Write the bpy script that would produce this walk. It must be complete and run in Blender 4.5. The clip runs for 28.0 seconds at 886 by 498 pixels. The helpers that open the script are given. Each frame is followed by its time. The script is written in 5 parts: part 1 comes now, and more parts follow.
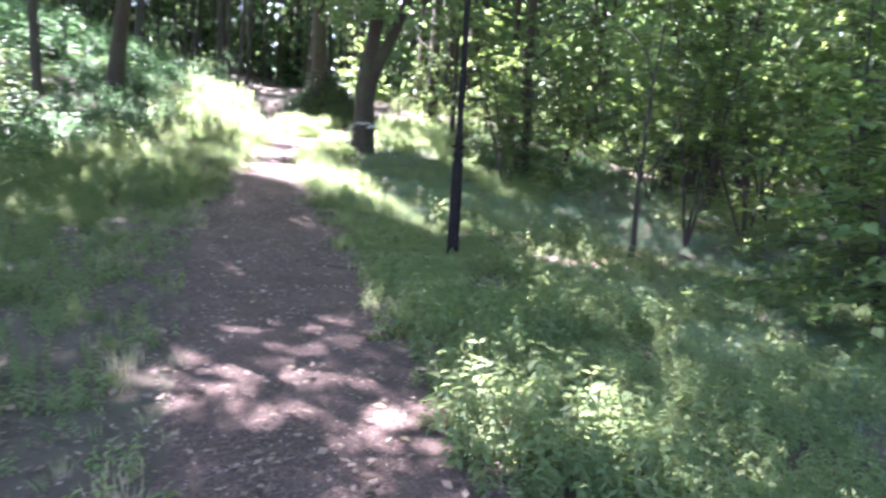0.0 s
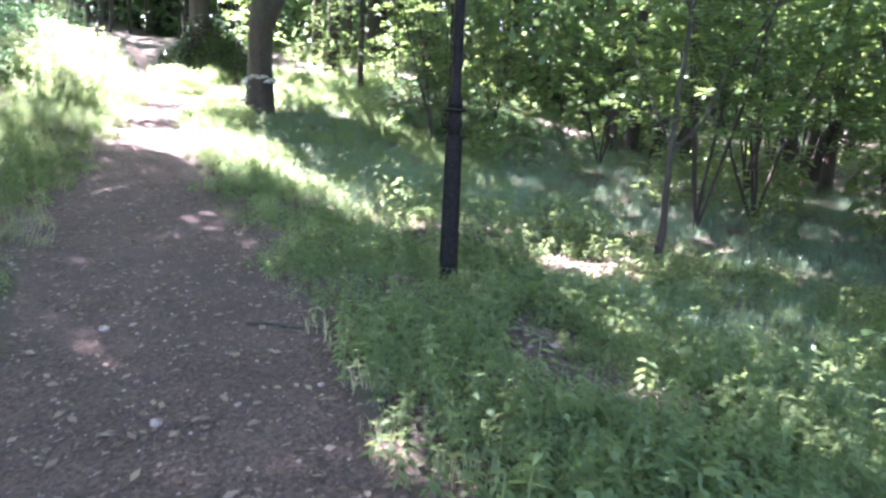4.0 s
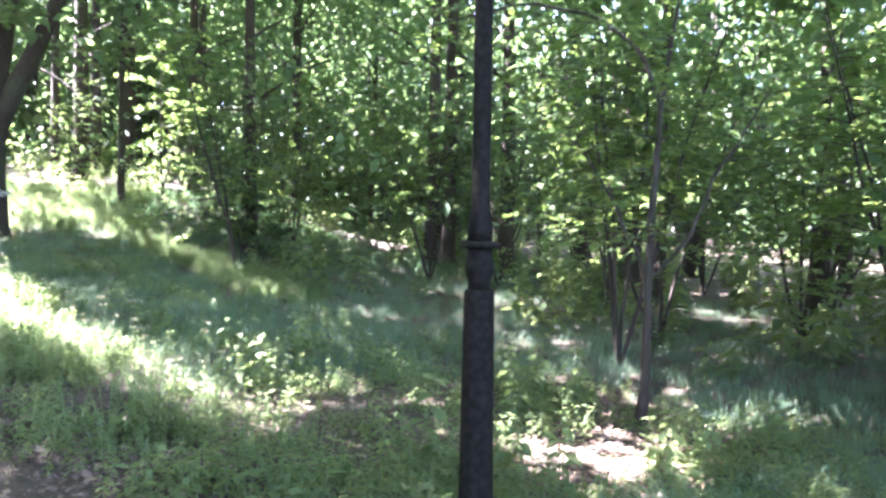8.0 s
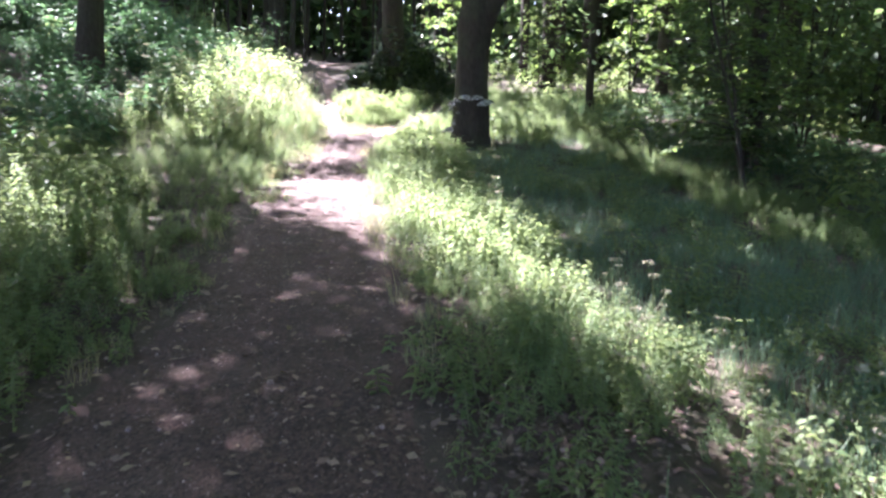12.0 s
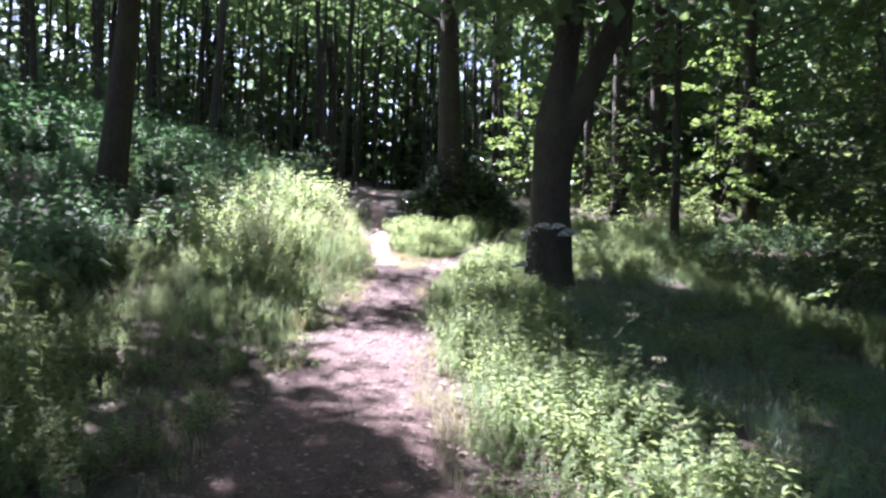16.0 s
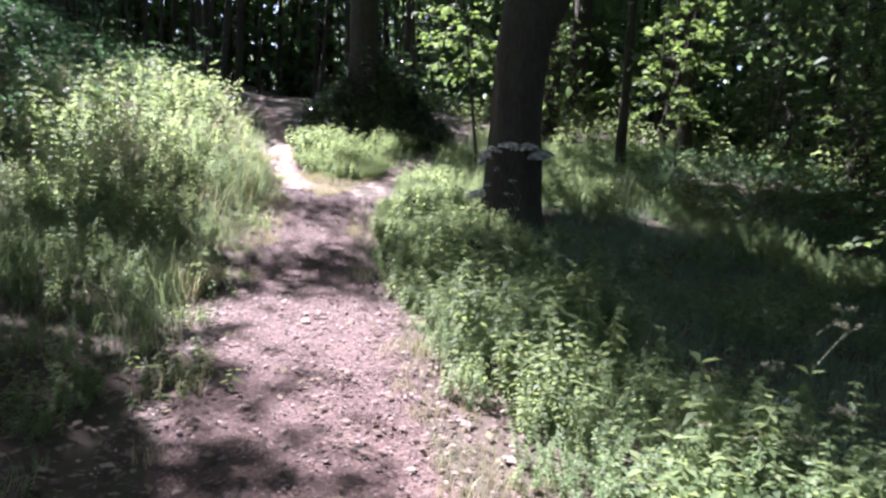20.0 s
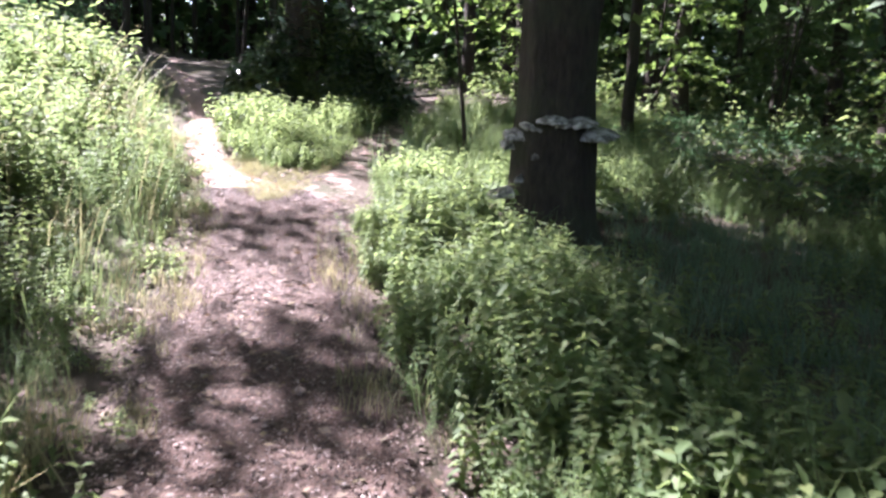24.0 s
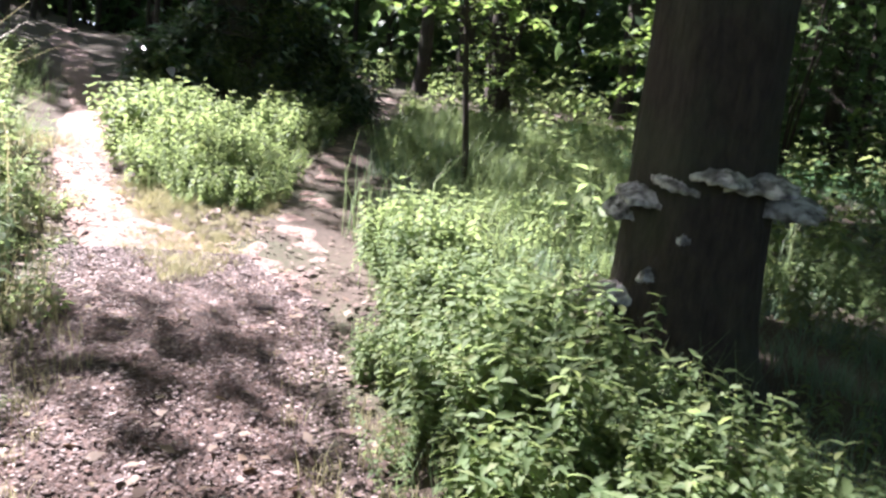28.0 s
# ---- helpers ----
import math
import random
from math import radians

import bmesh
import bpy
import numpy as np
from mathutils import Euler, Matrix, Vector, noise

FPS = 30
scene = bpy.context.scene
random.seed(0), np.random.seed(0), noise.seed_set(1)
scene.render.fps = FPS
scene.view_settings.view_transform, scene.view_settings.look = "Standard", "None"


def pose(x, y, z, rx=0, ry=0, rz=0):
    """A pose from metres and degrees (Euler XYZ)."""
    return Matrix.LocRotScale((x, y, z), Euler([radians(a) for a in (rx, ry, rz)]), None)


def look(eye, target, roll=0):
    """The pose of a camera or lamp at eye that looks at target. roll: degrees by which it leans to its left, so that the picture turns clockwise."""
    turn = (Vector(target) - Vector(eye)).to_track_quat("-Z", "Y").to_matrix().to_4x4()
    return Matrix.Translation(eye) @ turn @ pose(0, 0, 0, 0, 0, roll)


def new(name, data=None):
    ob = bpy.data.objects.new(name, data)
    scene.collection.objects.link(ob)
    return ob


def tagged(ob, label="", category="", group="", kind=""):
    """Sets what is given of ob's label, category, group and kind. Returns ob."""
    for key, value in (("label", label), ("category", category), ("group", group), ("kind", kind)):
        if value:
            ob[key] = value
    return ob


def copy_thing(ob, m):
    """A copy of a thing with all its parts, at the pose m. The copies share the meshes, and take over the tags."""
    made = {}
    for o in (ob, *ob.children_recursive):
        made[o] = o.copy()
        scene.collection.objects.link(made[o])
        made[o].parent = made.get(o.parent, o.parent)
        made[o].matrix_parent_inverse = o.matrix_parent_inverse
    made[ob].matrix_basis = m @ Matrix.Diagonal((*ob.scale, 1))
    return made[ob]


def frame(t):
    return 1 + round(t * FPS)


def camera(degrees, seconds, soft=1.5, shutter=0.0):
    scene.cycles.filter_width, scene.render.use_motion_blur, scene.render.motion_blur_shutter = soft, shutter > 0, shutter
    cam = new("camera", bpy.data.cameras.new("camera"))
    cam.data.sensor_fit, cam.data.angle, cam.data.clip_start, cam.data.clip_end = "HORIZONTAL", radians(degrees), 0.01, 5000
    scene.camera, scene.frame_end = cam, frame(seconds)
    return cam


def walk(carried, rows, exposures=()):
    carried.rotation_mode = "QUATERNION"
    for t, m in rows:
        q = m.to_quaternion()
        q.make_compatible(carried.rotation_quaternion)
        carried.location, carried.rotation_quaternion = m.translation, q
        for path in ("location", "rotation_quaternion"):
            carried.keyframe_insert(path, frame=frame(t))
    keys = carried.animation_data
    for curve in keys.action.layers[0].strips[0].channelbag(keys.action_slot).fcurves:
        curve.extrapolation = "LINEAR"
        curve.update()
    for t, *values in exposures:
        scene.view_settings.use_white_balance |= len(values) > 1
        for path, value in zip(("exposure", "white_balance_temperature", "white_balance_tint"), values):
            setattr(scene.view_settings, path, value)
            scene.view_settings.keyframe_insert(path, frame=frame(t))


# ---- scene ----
cam = camera(64.7, 28.0, soft=2.6, shutter=0.4)
METRES, EYE, TILT, LEAN, TURN = 23.0, 1.52, -7.9, -3.3, 0.0
ROWS = [
    (0.0, 0.0, 0.0, 0.0, 0.0, 0.0, -0.0),
    (0.5, -0.0048, 0.0157, 0.0001, -5.22, -1.93, 0.73),
    (1.0, -0.0105, 0.0347, 0.005, -1.29, -5.45, 3.11),
    (1.5, -0.0213, 0.0497, 0.0095, -1.79, -1.58, -0.85),
    (2.0, -0.0248, 0.0668, 0.0096, -4.9, -5.04, -0.01),
    (2.5, -0.026, 0.0867, 0.0132, -2.13, -6.55, 4.47),
    (4.5, -0.0405, 0.157, 0.0275, -10.0, -3.31, 1.5),
    (5.0, -0.044, 0.175, 0.0281, -5.74, -4.65, 2.97),
    (5.5, -0.0464, 0.1935, 0.0325, 0.23, -4.39, 3.44),
    (6.0, -0.0545, 0.2105, 0.0366, -6.36, -4.73, -0.39),
    (6.5, -0.0561, 0.2272, 0.0374, -8.82, -2.18, 1.93),
    (7.0, -0.0593, 0.2435, 0.0439, -9.05, 3.15, 2.21),
    (7.5, -0.0657, 0.2585, 0.0483, -18.94, 6.77, 3.54),
    (8.0, -0.0647, 0.2741, 0.0491, -28.41, 3.47, 5.76),
    (8.5, -0.0625, 0.2917, 0.0517, -25.32, 0.01, 7.03),
    (9.0, -0.0654, 0.31, 0.0557, -23.29, 0.51, 6.26),
    (9.5, -0.0658, 0.3274, 0.0559, -18.1, -0.25, 6.35),
    (10.0, -0.068, 0.3464, 0.0592, -8.86, -1.2, 4.7),
    (10.5, -0.0754, 0.3636, 0.0632, -4.91, -0.8, 2.65),
    (11.0, -0.0771, 0.3828, 0.0628, 1.17, -3.04, 1.82),
    (11.5, -0.0799, 0.3984, 0.0676, 6.43, -2.41, 2.3),
    (13.5, -0.102, 0.4664, 0.0832, 2.84, 3.45, 0.69),
    (14.0, -0.103, 0.4849, 0.0837, 4.92, 5.97, 2.44),
    (14.5, -0.1068, 0.4994, 0.0876, 7.15, 4.37, 2.65),
    (15.0, -0.1149, 0.5128, 0.0925, 4.84, 9.16, 1.57),
    (15.5, -0.1164, 0.5259, 0.0932, 7.49, 8.93, 1.0),
    (16.0, -0.1194, 0.5362, 0.0967, 9.44, 8.58, 1.12),
    (16.5, -0.129, 0.5495, 0.0993, 6.42, 8.48, 0.87),
    (17.0, -0.1344, 0.564, 0.1004, 1.82, 2.77, 1.08),
    (17.5, -0.1387, 0.5806, 0.106, 5.42, 4.93, 0.53),
    (18.0, -0.1469, 0.5941, 0.1102, 1.18, 9.24, 0.79),
    (18.5, -0.1535, 0.6066, 0.1114, 3.5, 6.41, 0.56),
    (19.0, -0.1571, 0.6245, 0.1149, 4.21, 3.81, 1.03),
    (19.5, -0.1653, 0.6401, 0.1179, 1.78, 2.62, 1.61),
    (20.0, -0.171, 0.6537, 0.121, -0.28, 1.46, 0.81),
    (20.5, -0.1743, 0.6728, 0.126, 0.33, -0.53, 1.89),
    (21.0, -0.1808, 0.6896, 0.1286, -0.41, 1.81, -0.21),
    (21.5, -0.186, 0.7044, 0.1331, 0.17, 2.4, -0.61),
    (23.5, -0.1992, 0.7818, 0.1487, -3.48, -1.98, 1.95),
    (24.0, -0.2017, 0.799, 0.1518, -5.82, -1.5, 2.57),
    (24.5, -0.2065, 0.8146, 0.1576, -7.91, 0.81, -0.1),
    (25.0, -0.2066, 0.8333, 0.1582, -8.25, -3.33, 1.92),
    (25.5, -0.2071, 0.8489, 0.163, -5.65, -2.45, 3.15),
    (26.0, -0.2139, 0.8661, 0.1686, -6.41, -0.24, -0.54),
    (26.5, -0.2142, 0.8833, 0.1693, -7.35, -1.97, 1.74),
    (27.0, -0.2144, 0.9012, 0.1746, -5.94, -3.17, 3.46),
    (27.5, -0.2211, 0.9186, 0.1808, -12.03, -0.46, -0.93),
    (28.0, -0.2218, 0.9342, 0.1821, -12.82, -1.74, -0.26),
]
EXPOSURES = [(t, e, 5660 if t < 13 else 5560 if t < 20 else 5660 if t < 22 else 5760 if t < 25.5 else 5880, m - (1 if t < 22 else 4)) for t, e, m in ((0.0, 4.95, 36), (2.5, 4.95, 35), (5.0, 5.45, 34), (7.0, 5.46, 34), (9.0, 5.24, 34), (11.0, 4.35, 34), (12.5, 3.75, 34), (14.0, 3.55, 36), (18.0, 2.85, 34), (21.0, 2.76, 35), (24.0, 3.06, 34), (25.2, 3.08, 33), (26.2, 2.92, 32), (28.0, 2.87, 30))]
walk(cam, [(t, pose(0, 0, EYE, TILT, LEAN, TURN) @ pose(METRES * x, METRES * y, METRES * z, 90 + pitch, roll, yaw)) for t, x, y, z, yaw, pitch, roll in ROWS],
     exposures=EXPOSURES)

# ---- sun and sky ----
SUN_EL, SUN_AZ = radians(54), math.atan2(-0.75, 0.66)
TO_SUN = np.array([math.sin(SUN_AZ) * math.cos(SUN_EL), math.cos(SUN_AZ) * math.cos(SUN_EL), math.sin(SUN_EL)])
world = bpy.data.worlds.new("sky")
scene.world = world
world.use_nodes = True
wn = world.node_tree.nodes
sky = wn.new("ShaderNodeTexSky")
sky.sky_type, sky.sun_disc, sky.sun_elevation, sky.sun_rotation = "NISHITA", False, SUN_EL, SUN_AZ
world.node_tree.links.new(sky.outputs["Color"], wn["Background"].inputs["Color"])
sky.dust_density, sky.ozone_density, sky.air_density = 2.2, 1.0, 1.0
wn["Background"].inputs["Strength"].default_value = 0.062
sun = new("sun", bpy.data.lights.new("sun", "SUN"))
sun.data.energy, sun.data.angle, sun.data.color = 5.0, radians(0.5), (1.0, 0.94, 0.84)
sun.matrix_world = look(Vector(TO_SUN) * 60, (0, 0, 0))

# ---- helpers of this scene ----
rng = np.random.default_rng(11)


def fast_mesh(name, v, f, smooth=False):
    """A mesh from vertex and quad (or triangle) arrays."""
    v, f = np.asarray(v, np.float32), np.asarray(f, np.int32)
    me = bpy.data.meshes.new(name)
    me.vertices.add(len(v))
    me.vertices.foreach_set("co", v.ravel())
    me.loops.add(f.size)
    me.loops.foreach_set("vertex_index", f.ravel())
    me.polygons.add(len(f))
    me.polygons.foreach_set("loop_start", np.arange(0, f.size, f.shape[1], dtype=np.int32))
    if smooth:
        me.polygons.foreach_set("use_smooth", np.ones(len(f), bool))
    me.update(calc_edges=True)
    return me


def part(name, shape, material, parent=None, label="", smooth=False):
    """One mesh object from (vertices, faces), under parent if given."""
    me = fast_mesh(name, *shape, smooth=smooth)
    me.materials.append(material)
    ob = new(name, me)
    ob.parent = parent
    return tagged(ob, label)


def join(shapes):
    vs, fs, n = [], [], 0
    for v, f in shapes:
        vs.append(v)
        fs.append(f + n)
        n += len(v)
    return np.concatenate(vs), np.concatenate(fs)


def unit(a):
    return a / np.maximum(np.linalg.norm(a, axis=-1, keepdims=True), 1e-9)


def leaves(p, d, up, length, width, fold=0.12, droop=0.12, simple=False):
    """Leaves at p along d: two folded halves each, or one rhombus if simple."""
    d = unit(d)
    side = unit(np.cross(d, up))
    u = np.cross(side, d)
    length, width = np.broadcast_to(length, len(p))[:, None], np.broadcast_to(width, len(p))[:, None]
    tip = p + d * length - u * droop * length
    mid = p + d * length * 0.45
    r = mid + side * width / 2 + u * fold * width
    left = mid - side * width / 2 + u * fold * width
    n = len(p)
    if simple:
        v = np.stack([p, r, tip, left], 1).reshape(-1, 3)
        return v, np.arange(4 * n).reshape(n, 4)
    v = np.stack([p, r, tip, left, mid + d * length * 0.1], 1).reshape(-1, 3)
    b = np.arange(n)[:, None] * 5
    return v, np.concatenate([b + [0, 1, 2, 4], b + [0, 4, 2, 3]])


def toothed(p, d, up, length, width, fold=0.16, droop=0.22):
    """Nettle leaves at p along d: pointed ovals folded along the midrib, with saw-toothed edges."""
    d = unit(d)
    side = unit(np.cross(d, up))
    u = np.cross(side, d)
    t = np.linspace(0, 1, 7)
    w = np.array([0.12, 0.8, 0.74, 0.92, 0.6, 0.52, 0.0]) * 0.5
    ahead = np.array([0.0, 0.05, -0.02, 0.05, -0.01, 0.05, 0.0])
    ln, wd = np.asarray(length)[:, None, None], np.asarray(width)[:, None, None]
    rib = p[:, None] + d[:, None] * ln * t[None, :, None] - u[:, None] * droop * ln * (t ** 2)[None, :, None]
    out = side[:, None] * wd * w[None, :, None]
    rim = d[:, None] * ln * ahead[None, :, None] + u[:, None] * fold * wd * (w * 2)[None, :, None]
    v = np.stack([rib, rib + out + rim, rib - out + rim], 1).reshape(-1, 3)
    b, i = np.arange(len(p))[:, None, None] * 21, np.arange(6)[None, :, None]
    right = b + np.concatenate([i, i + 7, i + 8, i + 1], -1)
    left = b + np.concatenate([i, i + 1, i + 15, i + 14], -1)
    return v, np.concatenate([right, left], 1).reshape(-1, 4)


def tube(points, radii, sides=6, rough=0.0, seed=0, cap=True):
    """A round limb along points."""
    p, r = np.asarray(points, float), np.asarray(radii, float)
    t = unit(np.gradient(p, axis=0))
    ref = np.array([0.0, 1.0, 0.0]) if abs(t[0][2]) > 0.7 else np.array([0.0, 0.0, 1.0])
    a = unit(np.cross(t, ref))
    b = np.cross(t, a)
    ang = np.linspace(0, 2 * math.pi, sides, endpoint=False)
    rr = np.repeat(r[:, None], sides, 1)
    if rough:
        g = np.random.default_rng(seed)
        k, ph = g.integers(2, 9, 5), g.uniform(0, 6.28, 5)
        s = np.arange(len(p))[:, None]
        for i in range(5):
            rr = rr * (1 + rough / (i + 1) * np.sin(k[i] * ang[None] + ph[i] + 0.35 * (i + 1) * s * 0.6))
    v = p[:, None] + rr[..., None] * (np.cos(ang)[None, :, None] * a[:, None] + np.sin(ang)[None, :, None] * b[:, None])
    m, n = len(p), sides
    i, j = np.meshgrid(np.arange(m - 1), np.arange(n), indexing="ij")
    f = np.stack([i * n + j, i * n + (j + 1) % n, (i + 1) * n + (j + 1) % n, (i + 1) * n + j], -1).reshape(-1, 4)
    return v.reshape(-1, 3), f


def repeat(shape, poses):
    """One shape laid down at many poses (x, y, z, turn, scale, lean_x, lean_y), joined."""
    v, f = shape
    q = np.asarray(poses, float)
    c, s = np.cos(q[:, 3])[:, None], np.sin(q[:, 3])[:, None]
    z = v[None, :, 2]
    x = (v[None, :, 0] * c - v[None, :, 1] * s + z * q[:, 5:6]) * q[:, 4:5] + q[:, 0:1]
    y = (v[None, :, 0] * s + v[None, :, 1] * c + z * q[:, 6:7]) * q[:, 4:5] + q[:, 1:2]
    w = np.stack([x, y, z * q[:, 4:5] + q[:, 2:3]], -1).reshape(-1, 3)
    return w, (f[None] + (np.arange(len(q)) * len(v))[:, None, None]).reshape(-1, f.shape[1])


# ---- the lie of the land ----
CENTRE = np.array([(-14, 1.4), (-4, 0.6), (0, 0.2), (3.2, -0.53), (5.2, -1.15), (8, -1.92), (10, -2.5), (12.6, -3.25), (14.6, -3.55), (17, -4.2),
                   (18.3, -4.55), (20.5, -4.9), (22, -5.2), (24.4, -5.5), (25.6, -5.6), (26.6, -5.95), (28, -6.68), (29.7, -7.1), (31.4, -7.5), (36, -8.8), (44, -11.5), (60, -14)])
HALF = np.array([(-14, 0.85), (3.2, 0.84), (6, 1.0), (8, 1.12), (12, 1.12), (14.6, 0.95), (17, 0.88), (20.5, 0.68), (24.4, 0.62), (25.6, 0.64), (26.6, 0.5), (28, 0.32), (31, 0.28), (60, 0.35)])
RISE = np.array([(-60, -1.5), (0, 0), (2, .03), (4, .07), (8, .17), (11.3, .24), (12.5, .33), (15.3, .46), (18.7, .66), (21.9, .92), (24.5, 1.3), (27, 1.62),
                 (30, 2.1), (33, 2.75), (39, 3.7), (48, 5.0), (70, 7.0), (120, 9.0), (900, 9.0)])


def centre(y):
    return np.interp(y, CENTRE[:, 0], CENTRE[:, 1])


def half(y):
    return np.interp(y, HALF[:, 0], HALF[:, 1])


def bumps(x, y):
    return (0.5 * np.sin(1.7 * x + 0.9 * y) + 0.5 * np.sin(-1.1 * x + 2.3 * y + 1) + 0.35 * np.sin(3.9 * x - 2.7 * y + 2) + 0.3 * np.sin(5.1 * y + 3.3 * x))


def ground_z(x, y):
    """Height of the ground sheet."""
    x, y = np.asarray(x, float), np.asarray(y, float)
    s = x - centre(y)
    rise = np.interp(y, RISE[:, 0], RISE[:, 1])
    far_right = np.clip((x - 4) / 10, 0, 1)
    rise = rise * (1 - far_right) + (0.3 * rise + 0.3) * far_right
    over = np.maximum(np.abs(s) - 0.9, 0)
    side = np.where(s > 0, -0.065 * np.minimum(over, 6) - 0.01 * np.clip(over - 6, 0, 30), 0)
    bank = (0.06 + 0.2 * np.clip((y - 12) / 14, 0, 1)) * np.minimum(over, 14)
    side = side + np.where(s < 0, bank, 0)
    off_path = np.clip((np.abs(s) - half(y)) / 0.8, 0, 1)
    knoll = 1.15 * np.exp(-(((x + 5.7) / 1.25) ** 2 + ((y - 33.6) / 1.3) ** 2) ** 1.5)
    return rise + side + knoll + bumps(x, y) * (0.008 + 0.03 * off_path)


# ---- materials ----
def material(name):
    m = bpy.data.materials.new(name)
    m.use_nodes = True
    return m, m.node_tree.nodes, m.node_tree.links, m.node_tree.nodes["Principled BSDF"]


def ramp(nodes, stops):
    r = nodes.new("ShaderNodeValToRGB")
    e = r.color_ramp.elements
    while len(e) < len(stops):
        e.new(0.5)
    for k, (at, col) in zip(e, stops):
        k.position, k.color = at, (*col, 1)
    return r


def noise_node(nodes, links, scale, detail=4, rough=0.55, stretch=None):
    t = nodes.new("ShaderNodeTexNoise")
    t.inputs["Scale"].default_value, t.inputs["Detail"].default_value, t.inputs["Roughness"].default_value = scale, detail, rough
    c = nodes.new("ShaderNodeTexCoord")
    if stretch:
        mp = nodes.new("ShaderNodeMapping")
        mp.inputs["Scale"].default_value = stretch
        links.new(c.outputs["Object"], mp.inputs["Vector"])
        links.new(mp.outputs["Vector"], t.inputs["Vector"])
    else:
        links.new(c.outputs["Object"], t.inputs["Vector"])
    return t


def mix_colour(nodes, links, fac, a, b, mode="MIX"):
    m = nodes.new("ShaderNodeMix")
    m.data_type, m.blend_type = "RGBA", mode
    for sock, val in ((m.inputs[0], fac), (m.inputs[6], a), (m.inputs[7], b)):
        if isinstance(val, (int, float)):
            sock.default_value = val
        elif isinstance(val, tuple):
            sock.default_value = (*val, 1)
        else:
            links.new(val, sock)
    return m.outputs[2]


def bump(nodes, links, bsdf, height, strength, distance):
    b = nodes.new("ShaderNodeBump")
    b.inputs["Strength"].default_value, b.inputs["Distance"].default_value = strength, distance
    links.new(height, b.inputs["Height"])
    links.new(b.outputs["Normal"], bsdf.inputs["Normal"])


def leaf_material(name, dark, light, glow, through_share=0.45, rough=0.42):
    """A thin leaf: part of the light goes through."""
    m, n, l, b = material(name)
    g = n.new("ShaderNodeNewGeometry")
    r = ramp(n, [(0.0, dark), (0.75, light), (1.0, tuple(0.5 * (p + q) for p, q in zip(light, (0.16, 0.15, 0.04))))])
    l.new(g.outputs["Random Per Island"], r.inputs["Fac"])
    big = noise_node(n, l, 0.9, 2)
    tone = ramp(n, [(0.3, (0.75, 0.8, 0.8)), (0.7, (1.15, 1.1, 1.0))])
    l.new(big.outputs["Fac"], tone.inputs["Fac"])
    col = mix_colour(n, l, 1.0, r.outputs["Color"], tone.outputs["Color"], "MULTIPLY")
    l.new(col, b.inputs["Base Color"])
    b.inputs["Roughness"].default_value = rough
    t = n.new("ShaderNodeBsdfTranslucent")
    l.new(mix_colour(n, l, 0.6, col, glow), t.inputs["Color"])
    mx = n.new("ShaderNodeMixShader")
    mx.inputs[0].default_value = through_share
    l.new(b.outputs[0], mx.inputs[1])
    l.new(t.outputs[0], mx.inputs[2])
    l.new(mx.outputs[0], n["Material Output"].inputs["Surface"])
    return m


FEATHER = leaf_material("goosegrass_leaf", (0.078, 0.15, 0.066), (0.196, 0.287, 0.133), (0.3, 0.39, 0.15), 0.5, 0.6)
SEED = leaf_material("seed_head", (0.2, 0.19, 0.13), (0.42, 0.4, 0.3), (0.35, 0.33, 0.2), 0.3, 0.7)
NETTLE = leaf_material("nettle_leaf", (0.08, 0.138, 0.056), (0.178, 0.246, 0.112), (0.29, 0.37, 0.13), 0.58, 0.65)
BRAMBLE = leaf_material("bramble_leaf", (0.035, 0.085, 0.046), (0.075, 0.15, 0.078), (0.11, 0.22, 0.08), 0.45, 0.62)
CANOPY = leaf_material("canopy_leaf", (0.045, 0.095, 0.04), (0.098, 0.168, 0.078), (0.18, 0.28, 0.09), 0.45, 0.58)
HAZEL = leaf_material("hazel_leaf", (0.06, 0.12, 0.04), (0.122, 0.198, 0.074), (0.25, 0.36, 0.08), 0.52, 0.6)
GRASS = leaf_material("grass_blade", (0.088, 0.165, 0.105), (0.145, 0.235, 0.15), (0.18, 0.27, 0.15), 0.35, 0.5)
STRAW = leaf_material("pale_grass", (0.2, 0.2, 0.1), (0.44, 0.41, 0.24), (0.4, 0.38, 0.2), 0.35, 0.6)
MEADOW = leaf_material("meadow_grass", (0.09, 0.16, 0.07), (0.19, 0.27, 0.13), (0.27, 0.35, 0.14), 0.4, 0.6)
IVY = leaf_material("ivy_leaf", (0.02, 0.05, 0.025), (0.04, 0.085, 0.04), (0.05, 0.1, 0.03), 0.2, 0.3)
DRY = leaf_material("dry_leaf", (0.09, 0.058, 0.042), (0.24, 0.18, 0.14), (0.3, 0.2, 0.1), 0.2, 0.7)
STEM, _n, _l, _b = material("green_stem")
_b.inputs["Base Color"].default_value, _b.inputs["Roughness"].default_value = (0.13, 0.16, 0.06, 1), 0.6


